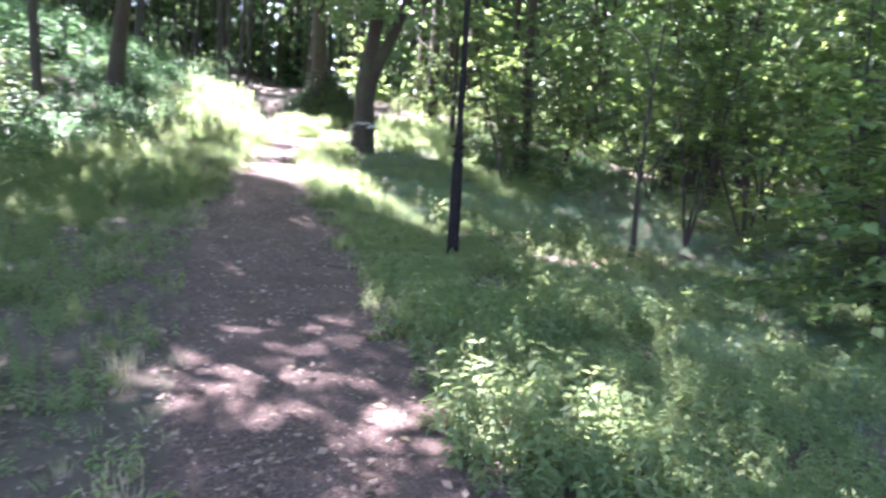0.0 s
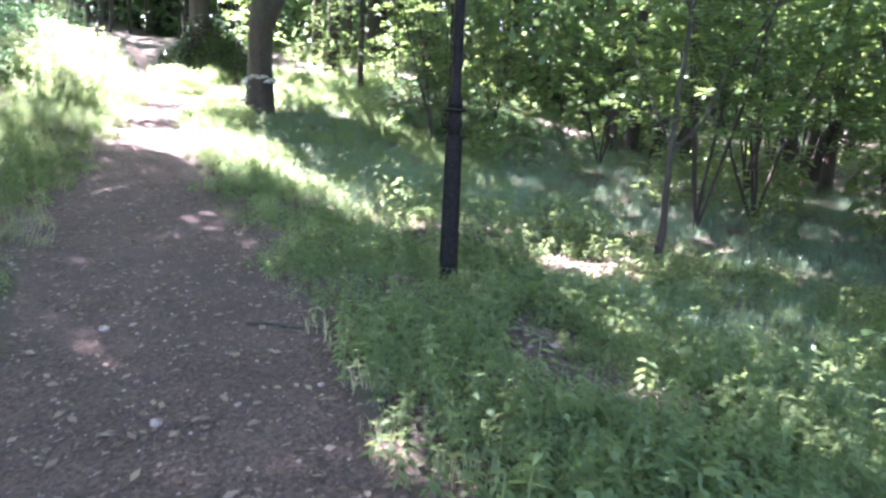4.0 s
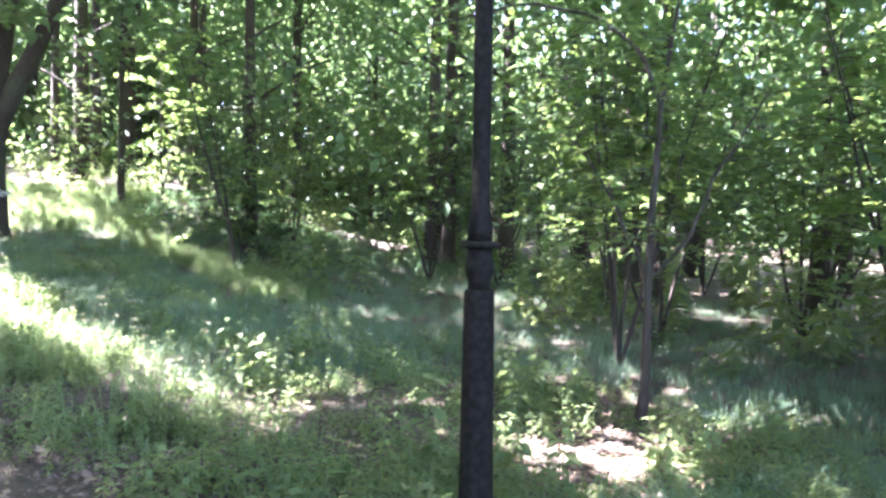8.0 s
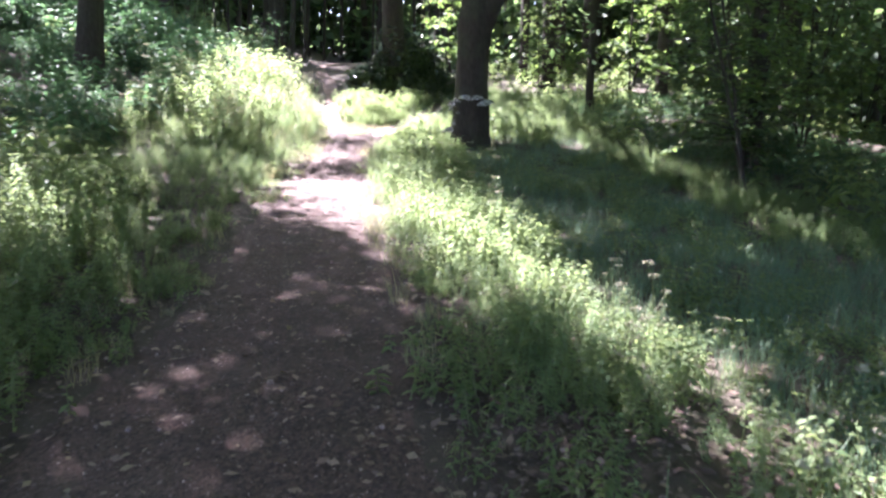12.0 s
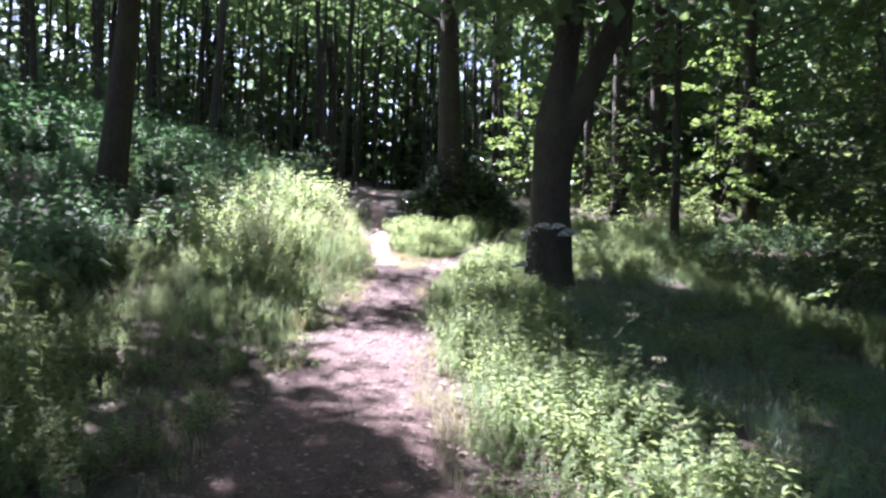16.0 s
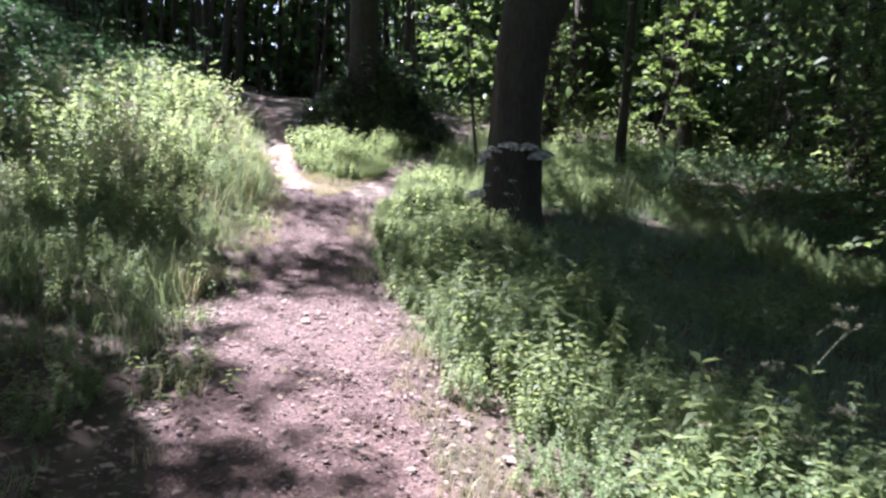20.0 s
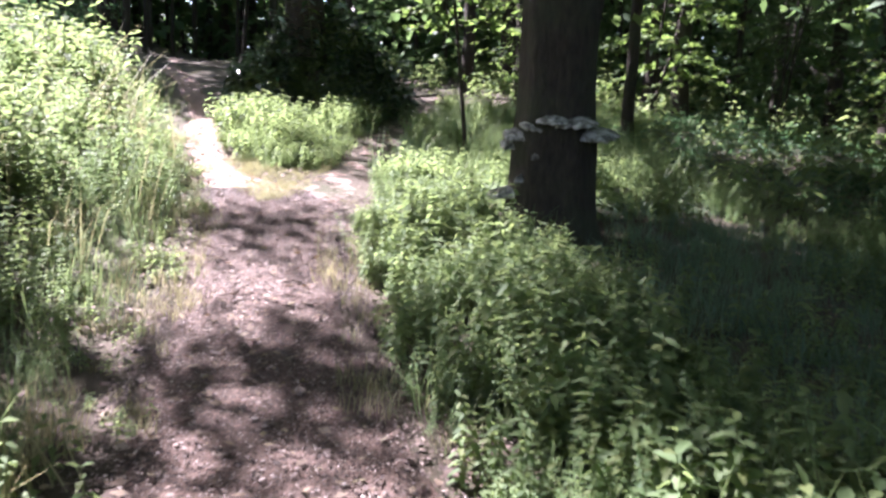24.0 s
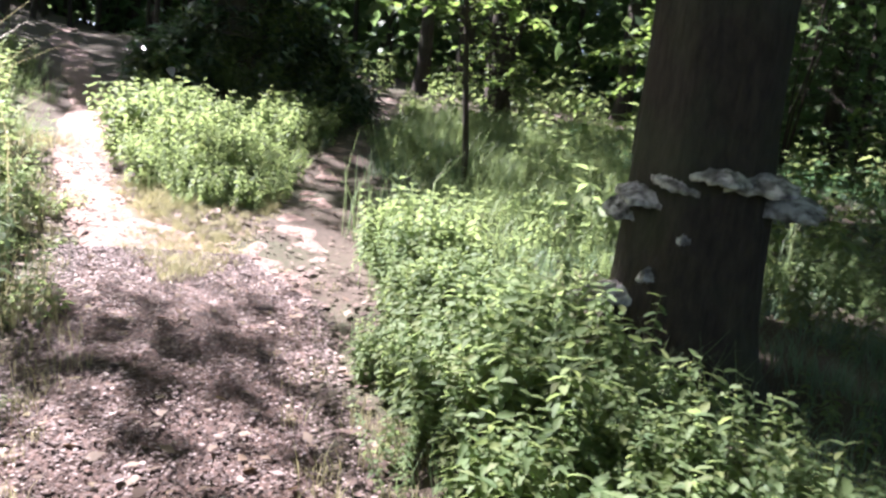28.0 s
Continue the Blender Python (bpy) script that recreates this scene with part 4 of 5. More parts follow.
NETTLES = ("nettle_plant", "green nettle plant with drooping leaves on the path edge")
GOOSES = ("goosegrass_plant", "pale green feathery goosegrass plant on the path edge")
fine = fine_share(right_verge, [5.5, 7.5, 8.5, 10, 12, 20, 22.5, 25], [0.35, 0.4, 0.9, 0.4, 0.75, 0.75, 0.35, 0.1], 5)
rest = near_things(*NETTLES, right_verge[~fine], nearest(right_verge[~fine], 19.5, 27.5, 1.9, 250), "nettles along the path", TALL, NETTLE)
bed("nettle_bed", "dense sunlit nettles and weeds on the path verge", MASS, rest, HERB)
rest = near_things(*GOOSES, right_verge[fine], nearest(right_verge[fine], 12.5, 22, 1.3, 120), "goosegrass along the path", GOOSE, FEATHER)
bed("goosegrass_bed", "dense feathery goosegrass on the path verge", GOOSE_MASS, rest, WEED)
fine = fine_share(left_verge, [10, 14, 20, 24, 26], [0.2, 0.4, 0.6, 0.7, 0.7], 6)
rest = near_things(*NETTLES, left_verge[~fine], nearest(left_verge[~fine], 13, 28, 0.9, 100), "nettles along the path", SLIM, NETTLE)
bed("nettle_bed", "dense nettles and weeds on the shaded path verge", SMALL, rest, HERB)
rest = near_things(*GOOSES, left_verge[fine], nearest(left_verge[fine], 13, 28, 1.2, 100), "goosegrass along the path", GOOSE, FEATHER)
bed("goosegrass_bed", "feathery goosegrass among the nettles", GOOSE_MASS, rest, WEED)
bed("nettle_bed", "mound of bright nettles where the path forks", MASS, island, HERB)
hollow = poses_in(-5, 14, 4, 34, 27, lambda x, y, r: (x > STRIP(y) + 0.1) & (x < STRIP(y) + 13) & ((y < 18.5) | (np.abs(x - strip_x(y)) > 0.85)) & ((y > 12.6) | (y < 9.4) | (x > 3.8)) & CLEAR(x, y) & (r < np.interp(x - STRIP(y), [0, 3, 6, 13], [1, 0.9, 0.55, 0.25]) * np.interp(y, [15, 18.5, 24, 27], [1, 0.9, 0.9, 0.5])), lambda x, y: 0.85 + 0 * x, 404, even=0.3)
bed("grass_patch", "tall soft green grass in the shaded hollow", [(grass(430 + i, 34, 0.26, 0.19, 0.005),) for i in range(4)], hollow, [("blades", GRASS)], "grass")
verge_grass = poses_in(-9, 4, -1, 30, 46, lambda x, y, r: ((np.abs(np.abs(x - centre(y)) - half(y) - 0.08) < 0.3)) & (r < np.where(y > 17, np.where((x < centre(y)) & (y < 21.6), 0.12, np.where((x > centre(y)) & (y > 20), np.where(y > 23.4, 0.85, 0.4), 0.9)), 0.22)) & FORK(x, y), lambda x, y: np.where((x > centre(y)) & (y > 20), 0.36, 0.5), 405)
bed("verge_grass", "short pale grass along the edges of the path", [(grass(440 + i, 22, 0.26, 0.14),) for i in range(3)], verge_grass, [("blades", STRAW)], "grass")
meadow = poses_in(-9.5, 1, 10, 33, 16, lambda x, y, r: (((x > edge_right(y) + 0.1) & (x < STRIP(y) + 0.2)) | ((x < edge_left(y) - 0.2) & (x > edge_left(y) - 2.5) & (y > 19))) & CLEAR(x, y) & (r < np.interp(y, [10, 14, 17, 20], [0.1, 0.25, 0.5, 1])), lambda x, y: 0.85 * np.clip(0.5 + (np.abs(x - centre(y)) - half(y)), 0.5, 1), 415)
bed("meadow_grass", "light green seeding grass among the nettles", [(grass(460 + i, 22, 0.42, 0.24, 0.0042),) for i in range(4)], meadow, [("blades", MEADOW)], "grass")
fork_grass = poses_in(-7, -4.4, 25.9, 28.4, 420, lambda x, y, r: (x > np.interp(y, [25.9, 26.5, 27.8, 28.4], [-5.75, -6.12, -6.36, -6.5]) - 0.1 + 0.3 * r) & (x < np.interp(y, [25.9, 26.9, 28.4], [-5.6, -5.35, -5.1]) + 0.1 - 0.3 * r) & (r < 0.85), lambda x, y: 0.27 + 0 * x, 414)
bed("dry_grass", "short straw-coloured grass where the path forks", [(grass(447 + i, 30, 0.26, 0.2, 0.009),) for i in range(3)], fork_grass, [("blades", STRAW)], "grass")
tuft = poses_in(-6.7, -5.4, 20.6, 22, 70, lambda x, y, r: ((x + 6.05) / 0.4) ** 2 + ((y - 21.25) / 0.5) ** 2 < r, lambda x, y: 0.8 + 0 * x, 417)
bed("dry_grass", "tuft of straw-coloured grass at the path edge", [(grass(449 + i, 22, 0.26, 0.14),) for i in range(3)], tuft, [("blades", STRAW)], "grass")
low_right = poses_in(-6, 7, -3, 26, 22, lambda x, y, r: (x > edge_right(y) + np.where(y > 17, 0.5, -0.05)) & (x < STRIP(y) + 4.5) & CLEAR(x, y) & (r < np.interp(y, [10.0, 10.6, 14, 15], [1.0, 0.4, 0.35, 0.22])), lambda x, y: 1.0 + 0 * x, 406)
bed("ground_herbs", "low green herbs covering the ground", LOW, low_right, HERB)
low_left = poses_in(-12, 1, -3, 28, 6, lambda x, y, r: (x < edge_left(y) + 0.05) & (x > edge_left(y) - 5), lambda x, y: 0.72 + 0 * x, 407)
bed("ground_herbs", "low dark green herbs covering the shaded ground", LOW, low_left, HERB)
bank = poses_in(-24, -5, 12, 42, 5.0, lambda x, y, r: (x < edge_left(y) - 3.2), lambda x, y: np.where((x < -9.5) & (y < 28), 0.95, 1.3) + 0.6 * np.clip((-12 - x) / 5, 0, 1.1) * np.clip((y - 26) / 4, 0, 1), 408)
bed("nettle_bank", "tall dark green weeds covering the rising bank", THIN, bank, [("stems", STEM), ("leaves", BRAMBLE)])
floor_herbs = poses_in(-30, 24, -8, 62, 0.36, lambda x, y, r: (np.abs(x - centre(y)) > 3.5) & ~((x > STRIP(y)) & (x < STRIP(y) + 5.5) & (y < 26)), lambda x, y: 1.5 + 0 * x, 409)
bed("undergrowth", "green undergrowth on the woodland floor", THIN, floor_herbs, HERB)
mound = poses_in(-5.2, 1.5, 26, 36, 9, lambda x, y, r: (x > BRANCH(y) + np.where(y < 30, 0.7, 0.4)) & NOT_OAK(x, y) & (x < -1 + 0.3 * (y - 26)), lambda x, y: 0.62 + 0 * x, 410)
bed("nettle_bed", "sunlit mound of nettles behind the forked tree", MASS, mound, HERB)
ivy_mound = poses_in(-8.2, -2.8, 31, 37, 22, lambda x, y, r: ((x + 5.6) / 1.75) ** 2 + ((y - 33.6) / 1.9) ** 2 < 1, lambda x, y: 1.25 + 0 * x, 411)
bed("ivy_mound", "dark ivy-covered mound round a tree foot", THIN, ivy_mound, [("stems", STEM), ("leaves", IVY)])
slope = poses_in(-4.6, 0.5, 26.5, 34, 14, lambda x, y, r: (x > BRANCH(y) + np.where(y < 30, 0.7, 0.4)) & NOT_OAK(x, y) & (x < -1 + 0.3 * (y - 26)), lambda x, y: 1.0 + 0 * x, 418)
bed("meadow_grass", "pale seeding grass on the slope behind the forked tree", [(grass(470 + i, 26, 0.5, 0.26, 0.0042),) for i in range(4)], slope, [("blades", MEADOW)], "grass")
# pale blades added among the weeds; their colour stands in for strong sunlight
pale = poses_in(-9.5, -5.5, 22.8, 30, 5, lambda x, y, r: (x < edge_left(y) - 0.3) & (x > edge_left(y) - 1.9) & CLEAR(x, y), lambda x, y: 1.15 * np.clip(0.45 + (edge_left(y) - x) / 1.6, 0.5, 1.15), 421)
bed("sunlit_weed_blades", "tall pale blades added for the sunlit brightness of the weeds by the fork", [(grass(480 + i, 20, 0.72, 0.2, 0.005),) for i in range(4)], pale, [("blades", STRAW)], "grass")
far_strip = poses_in(-3, 4, 18.5, 31, 30, lambda x, y, r: (np.abs(x - strip_x(y) - 0.1) < 0.8) & CLEAR(x, y), lambda x, y: 0.6 + 0 * x, 413)
bed("weed_strip", "sunlit pale weeds beyond the shaded grass", GOOSE_MASS, far_strip, WEED)
wood_floor = poses_in(-1, 14, 22, 37, 5, lambda x, y, r: (x > strip_x(y) + 0.8) & (r < 0.8), lambda x, y: 1.5 + 0 * x, 420)
bed("ground_herbs", "dark green herbs under the trees", LOW, wood_floor, [("stems", STEM), ("leaves", BRAMBLE)])
stalks = [parsley(450 + i) for i in range(6)]
sparse = poses_in(-1.5, 3.8, 9.4, 13.5, 5, lambda x, y, r: (x > STRIP(y) - 0.4) & LITTER(x, y) & (r < 0.7), lambda x, y: 0.8 + 0 * x, 416)
kinds = []
for n, q in enumerate(sparse):
    m = pose(q[0], q[1], q[2], 0, 0, math.degrees(q[3])) @ Matrix.Rotation(q[5], 4, "X") @ Matrix.Scale(q[4], 4)
    if n < 4:
        th = tagged(new("woodland_herb"), "pale green herb with broad leaves among leaf litter", "plant", "herbs at the edge of the grass")
        stems, blades = nettle(320 + n, 4, 0.5, 0.26, False, 0.075, 8)
        for w in stems:
            part("stem", w, STEM, th)
        part("foliage", blades, NETTLE, th)
        th.matrix_basis = m
        kinds.append(th)
    else:
        copy_thing(kinds[n % 4], m)
stalk_at = poses_in(-7, 3, 10, 23.5, 1.6, lambda x, y, r: (x > edge_right(y) + 0.9) & (x < STRIP(y) + 0.3) & CLEAR(x, y), lambda x, y: 0.85 + 0 * x, 412)
stalk_at = np.concatenate([stalk_at, poses_in(-11, -5, 21.5, 29.5, 6, lambda x, y, r: (x < edge_left(y) - 0.6) & (x > edge_left(y) - 3.6), lambda x, y: 1.15 + 0 * x, 419)])
for n, q in enumerate(stalk_at):
    st, hd = stalks[n % 6][:2]
    m = pose(q[0], q[1], q[2], 0, 0, math.degrees(q[3])) @ Matrix.Scale(q[4], 4)
    if n < 6:
        th = tagged(new("cow_parsley"), "tall dry cow parsley stalk with small seed heads", "plant", "seed stalks in the verge")
        part("stalk", st, STEM, th)
        tagged(part("seed_head", hd, SEED, th), kind="stuff")
        th.matrix_basis = m
        stalks[n] = (st, hd, th)
    else:
        copy_thing(stalks[n % 6][2], m)

# ---- litter on the path ----
def flake(seed):
    """A thin six-cornered chip."""
    g = np.random.default_rng(seed)
    a = np.arange(6) * 1.047 + g.uniform(-0.35, 0.35, 6)
    r = g.uniform(0.6, 1.0, 6)
    top = np.stack([np.cos(a) * r, np.sin(a) * r, g.uniform(0.25, 0.45, 6)], 1) * 0.012
    bot = top * np.array([1.15, 1.15, 0]) - np.array([0, 0, 0.004])
    sides = [(i, i + 6, (i + 1) % 6 + 6, (i + 1) % 6) for i in range(6)]
    return np.concatenate([top, bot]), np.array(sides + [(0, 1, 2, 3), (0, 3, 4, 5)])


def chips(name, label, count, y0, y1, size, mat, seed):
    g = np.random.default_rng(seed)
    shp = [flake(seed + i) for i in range(5)]
    y = g.uniform(y0, y1, count)
    x = centre(y) + g.uniform(-1, 1, count) * half(y) * 1.02
    q = np.stack([x, y, ground_z(x, y) + 0.012, g.uniform(0, 6.28, count), size * g.lognormal(0, 0.45, count), g.normal(0, 0.2, count), g.normal(0, 0.2, count)], 1)
    ob = part(name, join([repeat(sh, q[i::5]) for i, sh in enumerate(shp)]), mat)
    return tagged(ob, label, "litter", kind="stuff")


CHIP = soil_material("stone_chip", [(0.3, (0.16, 0.12, 0.11)), (0.5, (0.28, 0.22, 0.2)), (0.75, (0.42, 0.36, 0.33))], 9, 0.85)
chips("stone_chips", "small pinkish stone and bark chips on the path", 1600, 2, 31, 0.42, CHIP, 500)
g5 = np.random.default_rng(51)


def flakes(name, label, count, x, y, size, seed, mat=None):
    """Thin bits of bark, leaf and stone trodden into the earth."""
    g = np.random.default_rng(seed)
    a = g.uniform(0, 6.28, count)
    d = np.stack([np.cos(a), np.sin(a), g.normal(0, 0.12, count)], 1)
    up = np.array([0, 0, 1.0]) + g.normal(0, 0.22, (count, 3))
    ln = size * g.lognormal(0, 0.4, count)
    p = np.stack([x, y, ground_z(x, y) + g.uniform(0.016, 0.028, count)], 1)
    ob = part(name, leaves(p, d, up, ln, ln * g.uniform(0.35, 0.8, count), fold=0.05, droop=-0.02, simple=True), mat or FLAKE)
    return tagged(ob, label, "litter", kind="stuff")


GRIT, _n, _l, _b = material("pinkish_grit")
_g = _n.new("ShaderNodeNewGeometry")
_r = ramp(_n, [(0.0, (0.025, 0.016, 0.014)), (0.25, (0.075, 0.052, 0.047)), (0.6, (0.155, 0.115, 0.106)), (0.85, (0.24, 0.19, 0.178)), (1.0, (0.38, 0.32, 0.3))])
_l.new(_g.outputs["Random Per Island"], _r.inputs["Fac"])
_l.new(_r.outputs["Color"], _b.inputs["Base Color"])
_b.inputs["Roughness"].default_value = 0.8
FLAKE, _n, _l, _b = material("trodden_flake")
_g = _n.new("ShaderNodeNewGeometry")
_r = ramp(_n, [(0.0, (0.03, 0.018, 0.014)), (0.3, (0.066, 0.042, 0.033)), (0.6, (0.108, 0.073, 0.06)), (0.9, (0.16, 0.115, 0.098)), (1.0, (0.28, 0.22, 0.19))])
_l.new(_g.outputs["Random Per Island"], _r.inputs["Fac"])
_l.new(_r.outputs["Color"], _b.inputs["Base Color"])
_b.inputs["Roughness"].default_value = 0.8
fy = g5.uniform(1.5, 26, 60000)
flakes("path_flakes", "trodden bits of bark and dry leaf on the path", 60000, centre(fy) + g5.uniform(-1.12, 1.12, 60000) * half(fy), fy, 0.0145, 55)
fy = 17.5 + 9.0 * np.sqrt(1 - g5.random(60000) ** 2)
flakes("path_grit", "pale and dark flecks of grit and bark on the path", 60000, centre(fy) + g5.uniform(-1.1, 1.1, 60000) * half(fy), fy, 0.0135, 58, GRIT)
fy = g5.uniform(0, 30, 16000)
side = np.where(g5.random(16000) > 0.5, 1, -1)
flakes("verge_litter", "bits of dry leaf and twig along the path edges", 16000, centre(fy) + side * (half(fy) + g5.uniform(-0.1, 0.7, 16000)), fy, 0.035, 56)

fy = g5.uniform(4, 14, 9000)
flakes("verge_litter", "dry leaf and twig litter between the low herbs", 9000, centre(fy) + half(fy) + np.abs(g5.normal(0, 1.0, 9000)), fy, 0.04, 57)


def fallen(name, label, x, y, lift, seed, size=0.05):
    g = np.random.default_rng(seed)
    n = len(x)
    a = g.uniform(0, 6.28, n)
    d = np.stack([np.cos(a), np.sin(a), g.normal(0.05, 0.15, n)], 1)
    ln = size * g.uniform(0.5, 1.3, n)
    p = np.stack([x, y, ground_z(x, y) + lift], 1)
    ob = part(name, leaves(p, d, np.array([0, 0, 1.0]) + g.normal(0, 0.25, (n, 3)), ln, ln * 0.6, fold=0.1, droop=-0.03, simple=True), DRY)
    return tagged(ob, label, "litter", kind="stuff")


yy = g5.uniform(1, 30, 1500)
fallen("fallen_leaves", "dry brown leaves scattered on the path", centre(yy) + g5.uniform(-1.15, 1.15, 1500) * half(yy), yy, 0.02, 52)
fallen("leaf_litter", "pale dry leaf litter round the sapling", g5.normal(2.4, 0.7, 1500), g5.normal(10.2, 0.4, 1500), 0.015, 53, 0.06)
fallen("leaf_litter", "dry brown leaf litter between the sparse herbs", g5.uniform(-0.6, 4, 2600), g5.uniform(9.4, 13.4, 2600), 0.02, 59, 0.06)
xx, yy = g5.uniform(-10, 8, 20000), g5.uniform(-2, 30, 20000)
fallen("leaf_litter", "dry brown leaf litter under the weeds", xx, yy, 0.02, 54, 0.06)

# ---- lamp post ----
def lathe(profile, sides=24):
    r, z = np.array([p[0] for p in profile]), np.array([p[1] for p in profile])
    a = np.linspace(0, 2 * math.pi, sides, endpoint=False)
    v = np.stack([r[:, None] * np.cos(a), r[:, None] * np.sin(a), np.repeat(z[:, None], sides, 1)], -1).reshape(-1, 3)
    i, j = np.meshgrid(np.arange(len(r) - 1), np.arange(sides), indexing="ij")
    return v, np.stack([i * sides + j, i * sides + (j + 1) % sides, (i + 1) * sides + (j + 1) % sides, (i + 1) * sides + j], -1).reshape(-1, 4)


def lamp_post(x, y, collar_z):
    th = tagged(new("lamp_post"), "black painted iron lamp post with a moulded collar", "lamp post")
    z0 = collar_z - 1.215
    th.location = (x, y, z0)
    part("base_shaft", lathe([(0.0, -0.45), (0.084, -0.45), (0.084, -0.1), (0.08, 0.1), (0.076, 0.5), (0.071, 0.98), (0.069, 1.0), (0.062, 1.012), (0.0, 1.012)]), IRON, th, smooth=False)
    part("neck", lathe([(0.0, 1.0), (0.05, 1.0), (0.052, 1.05), (0.062, 1.08), (0.066, 1.1), (0.066, 1.13), (0.058, 1.145), (0.058, 1.2), (0.0, 1.2)]), IRON, th)
    part("collar", lathe([(0.0, 1.198), (0.07, 1.2), (0.092, 1.206), (0.094, 1.222), (0.088, 1.23), (0.06, 1.236), (0.0, 1.237)]), IRON, th, "moulded flange ring")
    part("upper_shaft", lathe([(0.0, 1.236), (0.06, 1.236), (0.058, 1.31), (0.05, 1.35), (0.043, 1.38), (0.042, 2.2), (0.039, 3.2), (0.036, 4.4), (0.0, 4.41)]), IRON, th)


lamp_post(0.2, 9.13, 1.6)
# ---- bracket fungi on the forked tree ----
FUNGUS, _n, _l, _b = material("bracket_fungus_skin")
_t = noise_node(_n, _l, 14, 5)
_r = ramp(_n, [(0.34, (0.06, 0.052, 0.044)), (0.46, (0.22, 0.205, 0.19)), (0.62, (0.55, 0.53, 0.5))])
_l.new(_t.outputs["Fac"], _r.inputs["Fac"])
_l.new(_r.outputs["Color"], _b.inputs["Base Color"])
_b.inputs["Roughness"].default_value = 0.75
bump(_n, _l, _b, _t.outputs["Fac"], 0.6, 0.02)


def trunk_radius(h):
    return float(np.interp(h, [0, 0.25, 0.7, 1.1, 1.5, 2.1], [0.6, 0.45, 0.41, 0.39, 0.355, 0.35]))


def shelf(h, facing, width, depth, thick, tilt, seed):
    """One fungus shelf: a half round bracket, domed and ridged above, flat and thin-rimmed below."""
    g = np.random.default_rng(seed)
    n, m = 22, 7
    ph = g.uniform(0, 6.28, 4)
    base = trunk_radius(h) - 0.05
    v = []
    for i in range(n):
        a = math.pi * i / (n - 1)
        rim = 1 + 0.08 * math.sin(5 * a + ph[0]) + 0.06 * math.sin(11 * a + ph[1])
        for k in range(2 * m):
            up = k < m
            t = k / (m - 1) if up else 1 - (k - m) / (m - 1)
            side, out = math.cos(a) * width / 2 * t * rim, math.sin(a) * (depth + 0.05) * t * rim
            z = thick * (1 - t ** 2.2) + 0.012 * math.sin(16 * t + ph[2]) * t if up else -0.25 * thick * (1 - t) - 0.02
            z += tilt * side + 0.008 * math.sin(13 * a + 7 * t + ph[3]) - 0.12 * out * t
            w = facing + side / (base + 0.05 + out * 0.5)
            v.append((math.cos(w) * (base + out), math.sin(w) * (base + out), h + z))
    q = 2 * m
    i, j = np.meshgrid(np.arange(n - 1), np.arange(q), indexing="ij")
    return np.array(v), np.stack([i * q + j, i * q + (j + 1) % q, (i + 1) * q + (j + 1) % q, (i + 1) * q + j], -1).reshape(-1, 4)


def bracket(tiers):
    """A fungus made of shelves grown into each other."""
    th = new("bracket_fungus") if len(tiers) > 1 else part("bracket_fungus", shelf(*tiers[0]), FUNGUS, smooth=True)
    for t in tiers if len(tiers) > 1 else ():
        part("shelf", shelf(*t), FUNGUS, th, smooth=True)
    th.location = (OAK[0], OAK[1], float(ground_z(*OAK)) - 0.1)
    return tagged(th, "grey-white bracket fungus shelf on the dark trunk", "fungus", "fungi on the forked tree")


bracket([(1.0, radians(-190), 0.26, 0.12, 0.035, -0.4, 1), (1.08, radians(-168), 0.32, 0.13, 0.04, -0.3, 2), (1.15, radians(-140), 0.3, 0.07, 0.03, -0.2, 3),
         (1.2, radians(-104), 0.36, 0.14, 0.045, -0.05, 4), (1.19, radians(-74), 0.38, 0.21, 0.05, 0.15, 5), (1.1, radians(-46), 0.38, 0.27, 0.05, 0.3, 6)])
bracket([(0.5, radians(-182), 0.32, 0.24, 0.08, 0.0, 7)])
bracket([(0.66, radians(-150), 0.1, 0.07, 0.04, 0.0, 8)])
bracket([(0.22, radians(-150), 0.18, 0.1, 0.07, 0.3, 9)])
bracket([(0.88, radians(-128), 0.09, 0.05, 0.04, 0.0, 10)])

# ---- woods that close the view ----
g6 = np.random.default_rng(61)
wood_pts, trunks = [], []
for k in range(5200):
    a, r = (g6.uniform(0, 6.28) if k % 4 == 0 else g6.uniform(0.0, 3.3)), g6.uniform(44, 90)
    x, y = -6 + math.cos(a) * r, 22 + math.sin(a) * r
    stand = -34 < x < -4 and y > 40
    z = float(ground_z(x, y)) + (0.3 + (17 if x > 2 else 13) * g6.random() ** (0.9 if x > 2 else 1.3))
    if not stand or y > 62 or k % 3 == 1 or z > float(ground_z(x, y)) + 10:
        wood_pts.append((x, y, z))
    if k % (5 if stand else 9) == 0:
        z = float(ground_z(x, y))
        rr = g6.uniform(0.1, 0.3)
        trunks.append(tube([(x, y, z - 0.2), (x + g6.normal(0, 0.3), y, z + 7), (x + g6.normal(0, 0.6), y, z + 14)], [rr, rr * 0.8, rr * 0.4], 6))
for k in range(1500):
    a, r = g6.uniform(0.7, 2.6), g6.uniform(42, 60)
    x, y = -6 + math.cos(a) * r, 22 + math.sin(a) * r
    if not -30 < x < -5:
        wood_pts.append((x, y, float(ground_z(x, y)) + 4.5 * g6.random()))
for k in range(1500):
    a, r = g6.uniform(-0.75, 0.95), g6.uniform(38, 62)
    x, y = -6 + math.cos(a) * r, 22 + math.sin(a) * r
    wood_pts.append((x, y, float(ground_z(x, y)) + g6.uniform(0.5, 17)))
for k in range(650):
    x, y = g6.uniform(-48, 0), g6.uniform(66, 84)
    wood_pts.append((x, y, float(ground_z(x, y)) + g6.uniform(0, 11)))
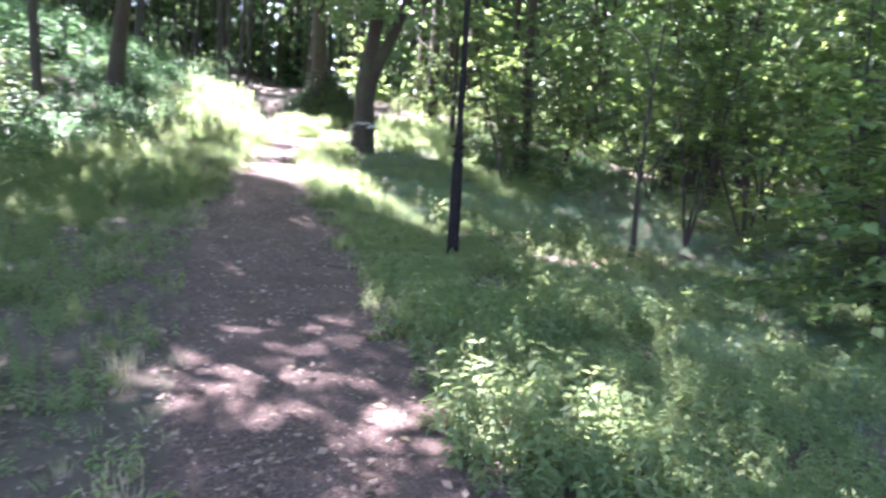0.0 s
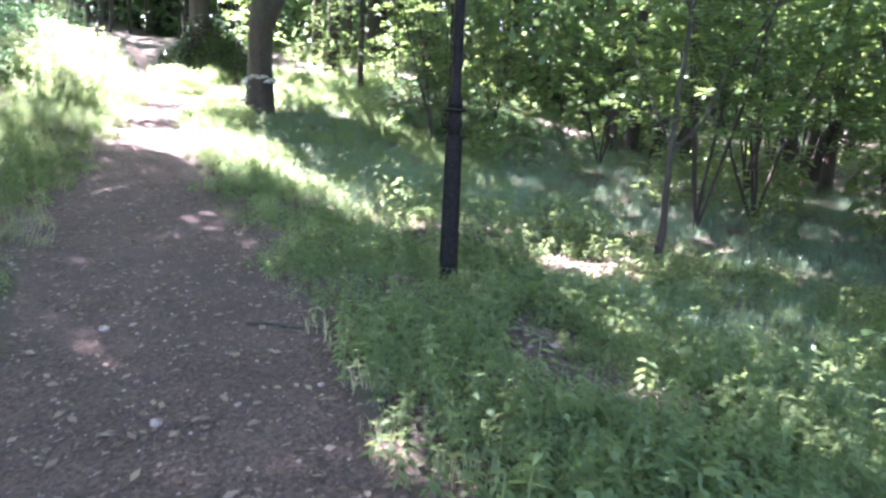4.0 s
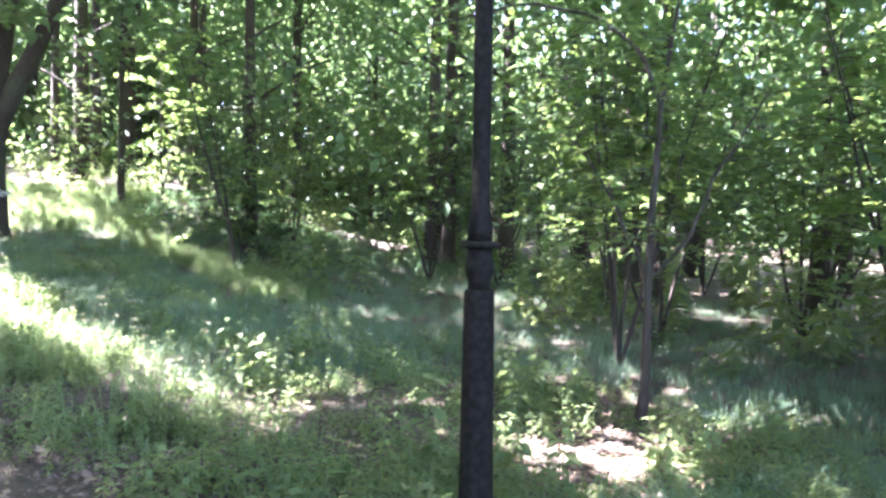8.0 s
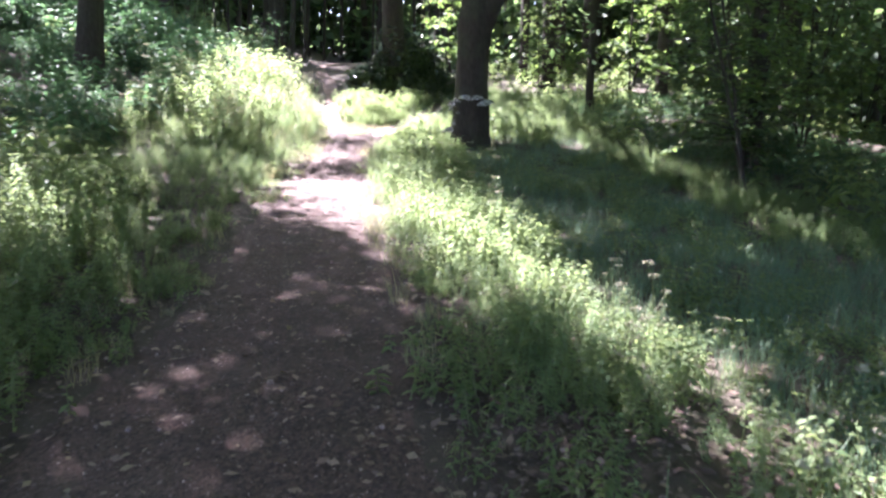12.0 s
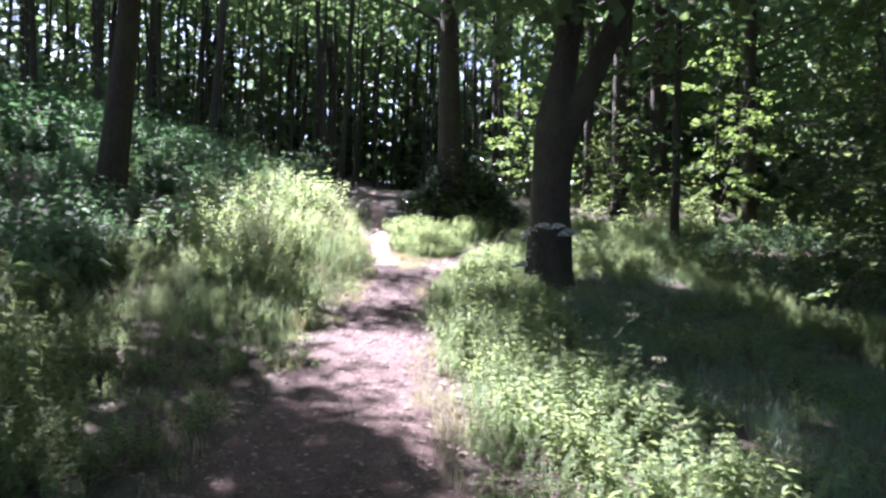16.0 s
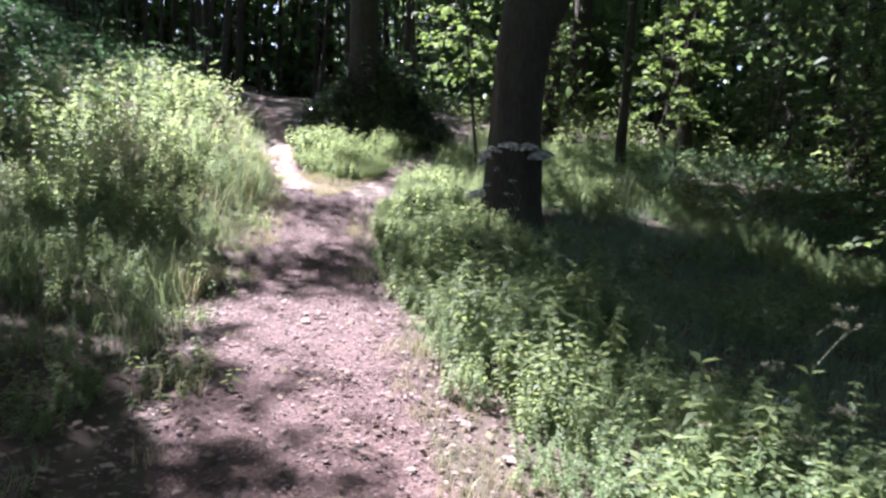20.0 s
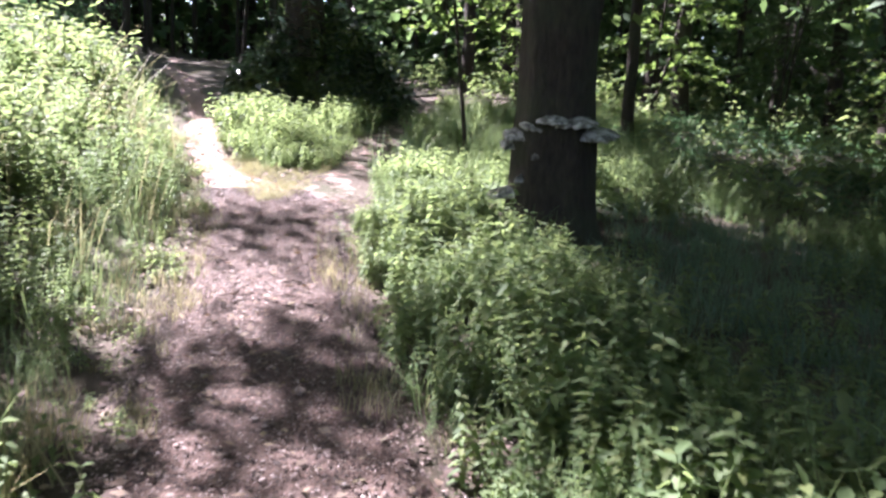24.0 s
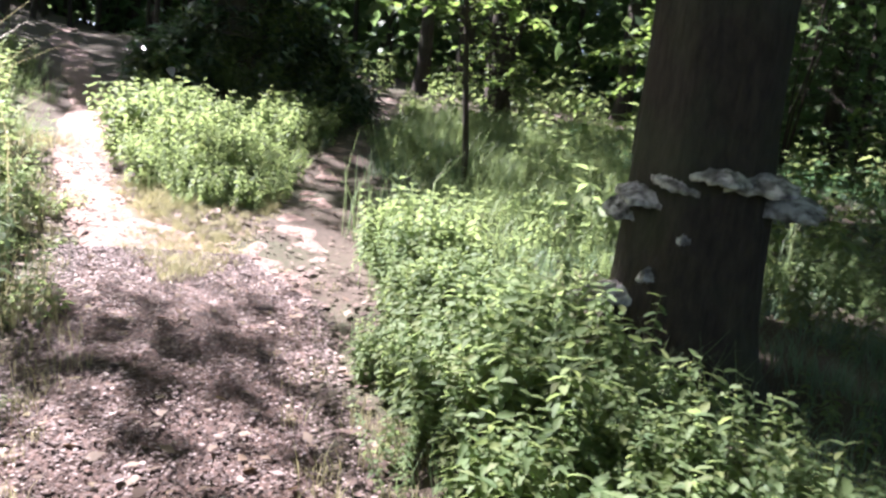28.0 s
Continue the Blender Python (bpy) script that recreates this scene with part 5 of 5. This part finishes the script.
for k in range(1100):
    x, y = g6.uniform(-4, 34), g6.uniform(46, 74)
    wood_pts.append((x, y, float(ground_z(x, y)) + g6.uniform(0, 12)))
woods = tagged(new("far_woods"), "dense green woods closing the view all round", "woods", kind="stuff")
part("trunks", join(trunks), BARK, woods, smooth=True)
wp = np.array(wood_pts)
part("foliage", leaf_cloud(wp, 13, 1.5, 0.92), CANOPY, woods)
mid = []
for k in range(1900):
    x, y = (g6.uniform(-34, 26), g6.uniform(-12, 62)) if k < 900 else (g6.uniform(4, 24), g6.uniform(0, 46))
    if abs(x - float(centre(y))) > 7.5 + (0 if y < 30 else -4.5):
        lo = 2.3 if x > 2 and y < 34 else 0.4
        if not (-26 < x < -6 and y > 18):
            mid.append((x, y, float(ground_z(x, y)) + g6.uniform(lo, 5.5 if k < 900 else 9)))
for k in range(800):
    x, y = g6.uniform(9, 32), g6.uniform(2, 52)
    mid.append((x, y, float(ground_z(x, y)) + g6.uniform(3.5, 9.5)))
for k in range(700):
    x, y = g6.uniform(11, 26), g6.uniform(4, 26)
    mid.append((x, y, float(ground_z(x, y)) + g6.uniform(1.6, 8.5)))
mid = np.array(mid)
mid = mid[shaded(mid)]
under = tagged(new("understorey"), "leafy branches of the understorey between the trunks", "foliage", kind="stuff")
part("foliage", leaf_cloud(mid, 19, 0.62, 0.28), CANOPY, under)

# ---- fallen branch wood, and a pale log for a sunlit streak ----
def log_between(name, label, a, b, r0, r1, sides, mat, sink=0.3):
    t = np.linspace(0, 1, 14)
    p = np.stack([a[0] + (b[0] - a[0]) * t, a[1] + (b[1] - a[1]) * t, 0 * t], 1)
    p[:, 0] += 0.06 * np.sin(t * 9)
    p[:, 2] = ground_z(p[:, 0], p[:, 1])
    p[:, 2] = np.polyval(np.polyfit(t, p[:, 2], 2), t) + r0 * sink + 0.02
    v, f = tube(p, np.linspace(r0, r1, 14), sides, 0.06, 9)
    return tagged(part(name, (v, f), mat, smooth=True), label, "log")


# log shape added where a sunlit streak crosses the slope
log_between("streak_log", "pale log shape standing in for a sunlit streak on the woodland slope", (7.6, 25.1), (6.2, 31.5), 0.17, 0.1, 12, BARK_SUNLIT, 1.2)
log_between("twig", "thin dark dead twig at the path edge", (-1.35, 7.75), (-0.75, 7.62), 0.012, 0.006, 6, BARK)


def stone(x, y, size, seed):
    """A rounded, uneven stone half sunk in the ground."""
    g = np.random.default_rng(seed)
    n, m = 10, 7
    th, ph = np.meshgrid(np.linspace(0, 2 * math.pi, n, endpoint=False), np.linspace(0.02, math.pi - 0.02, m))
    rad = size * (1 + 0.14 * np.sin(2 * th + g.uniform(0, 6)) + 0.1 * np.sin(3 * th + 2 * ph + g.uniform(0, 6)))
    v = np.stack([rad * np.sin(ph) * np.cos(th) * 1.25, rad * np.sin(ph) * np.sin(th), rad * np.cos(ph) * 0.6], -1).reshape(-1, 3)
    i, j = np.meshgrid(np.arange(m - 1), np.arange(n), indexing="ij")
    f = np.stack([i * n + j, i * n + (j + 1) % n, (i + 1) * n + (j + 1) % n, (i + 1) * n + j], -1).reshape(-1, 4)
    ob = part("stone", (v, f), CHIP, smooth=True)
    ob.location, ob.rotation_euler = (x, y, float(ground_z(x, y)) + 0.015), (0, 0, g.uniform(0, 6))
    return tagged(ob, "small pale stone lying on the path", "stone", "stones on the path")


for k, (x, y, size) in enumerate(((-3.44, 17.08, 0.035), (-5.0, 22.0, 0.03), (-4.3, 21.4, 0.028), (-5.5, 23.2, 0.03), (-4.9, 20.4, 0.026), (-5.2, 25.6, 0.03), (-2.2, 7.7, 0.03), (-1.6, 6.4, 0.028))):
    stone(x, y, size, 600 + k)
gs = np.random.default_rng(66)
kinds = [stone(float(centre(y)) + 0.3, y, 0.016, 640 + i) for i, y in enumerate((19.3, 20.7, 23.1, 24.8, 26.1))]
for k in range(170):
    y = gs.uniform(15.5, 29) if k > 40 else gs.uniform(2.5, 15)
    x = float(centre(y)) + gs.uniform(-0.95, 0.95) * float(half(y))
    copy_thing(kinds[k % 5], pose(x, y, float(ground_z(x, y)) + 0.012, 0, 0, gs.uniform(0, 360)) @ Matrix.Scale(gs.uniform(0.45, 1.15), 4))


def curled_leaf(seed, mat):
    """One dry leaf: pointed oval, folded along its midrib and curled at the rim."""
    g = np.random.default_rng(seed)
    n = 7
    t = np.linspace(0, 1, n)
    w = 0.55 * np.sin(np.pi * t ** 0.8) * (1 + 0.12 * np.sin(9 * t + seed))
    lift, curl = g.uniform(0.1, 0.3), g.uniform(-0.2, 0.35)
    rib = np.stack([t - 0.5, 0 * t, curl * (t - 0.5) ** 2], 1)
    right = rib + np.stack([0 * t, w / 2, lift * w], 1)
    left = rib + np.stack([0 * t, -w / 2, lift * w * g.uniform(0.4, 1.2)], 1)
    v = np.concatenate([rib, right, left]) * 0.06
    i = np.arange(n - 1)
    f = np.concatenate([np.stack([i, i + 1, i + 1 + n, i + n], 1), np.stack([i + 1, i, i + 2 * n, i + 1 + 2 * n], 1)])
    ob = part("fallen_leaf", (v, f), mat, smooth=True)
    return tagged(ob, "curled dry brown leaf lying on the path", "leaf", "single leaves on the path")


kinds = []
for k in range(150):
    y = gs.uniform(3, 15) if k % 3 else gs.uniform(15, 29)
    x = float(centre(y)) + gs.uniform(-1.05, 1.05) * float(half(y))
    m = pose(x, y, float(ground_z(x, y)) + 0.03, gs.normal(0, 9), gs.normal(0, 9), gs.uniform(0, 360)) @ Matrix.Scale(gs.uniform(0.6, 1.4), 4)
    if k < 6:
        kinds.append(curled_leaf(700 + k, DRY))
        kinds[k].matrix_basis = m
    else:
        copy_thing(kinds[k % 6], m)
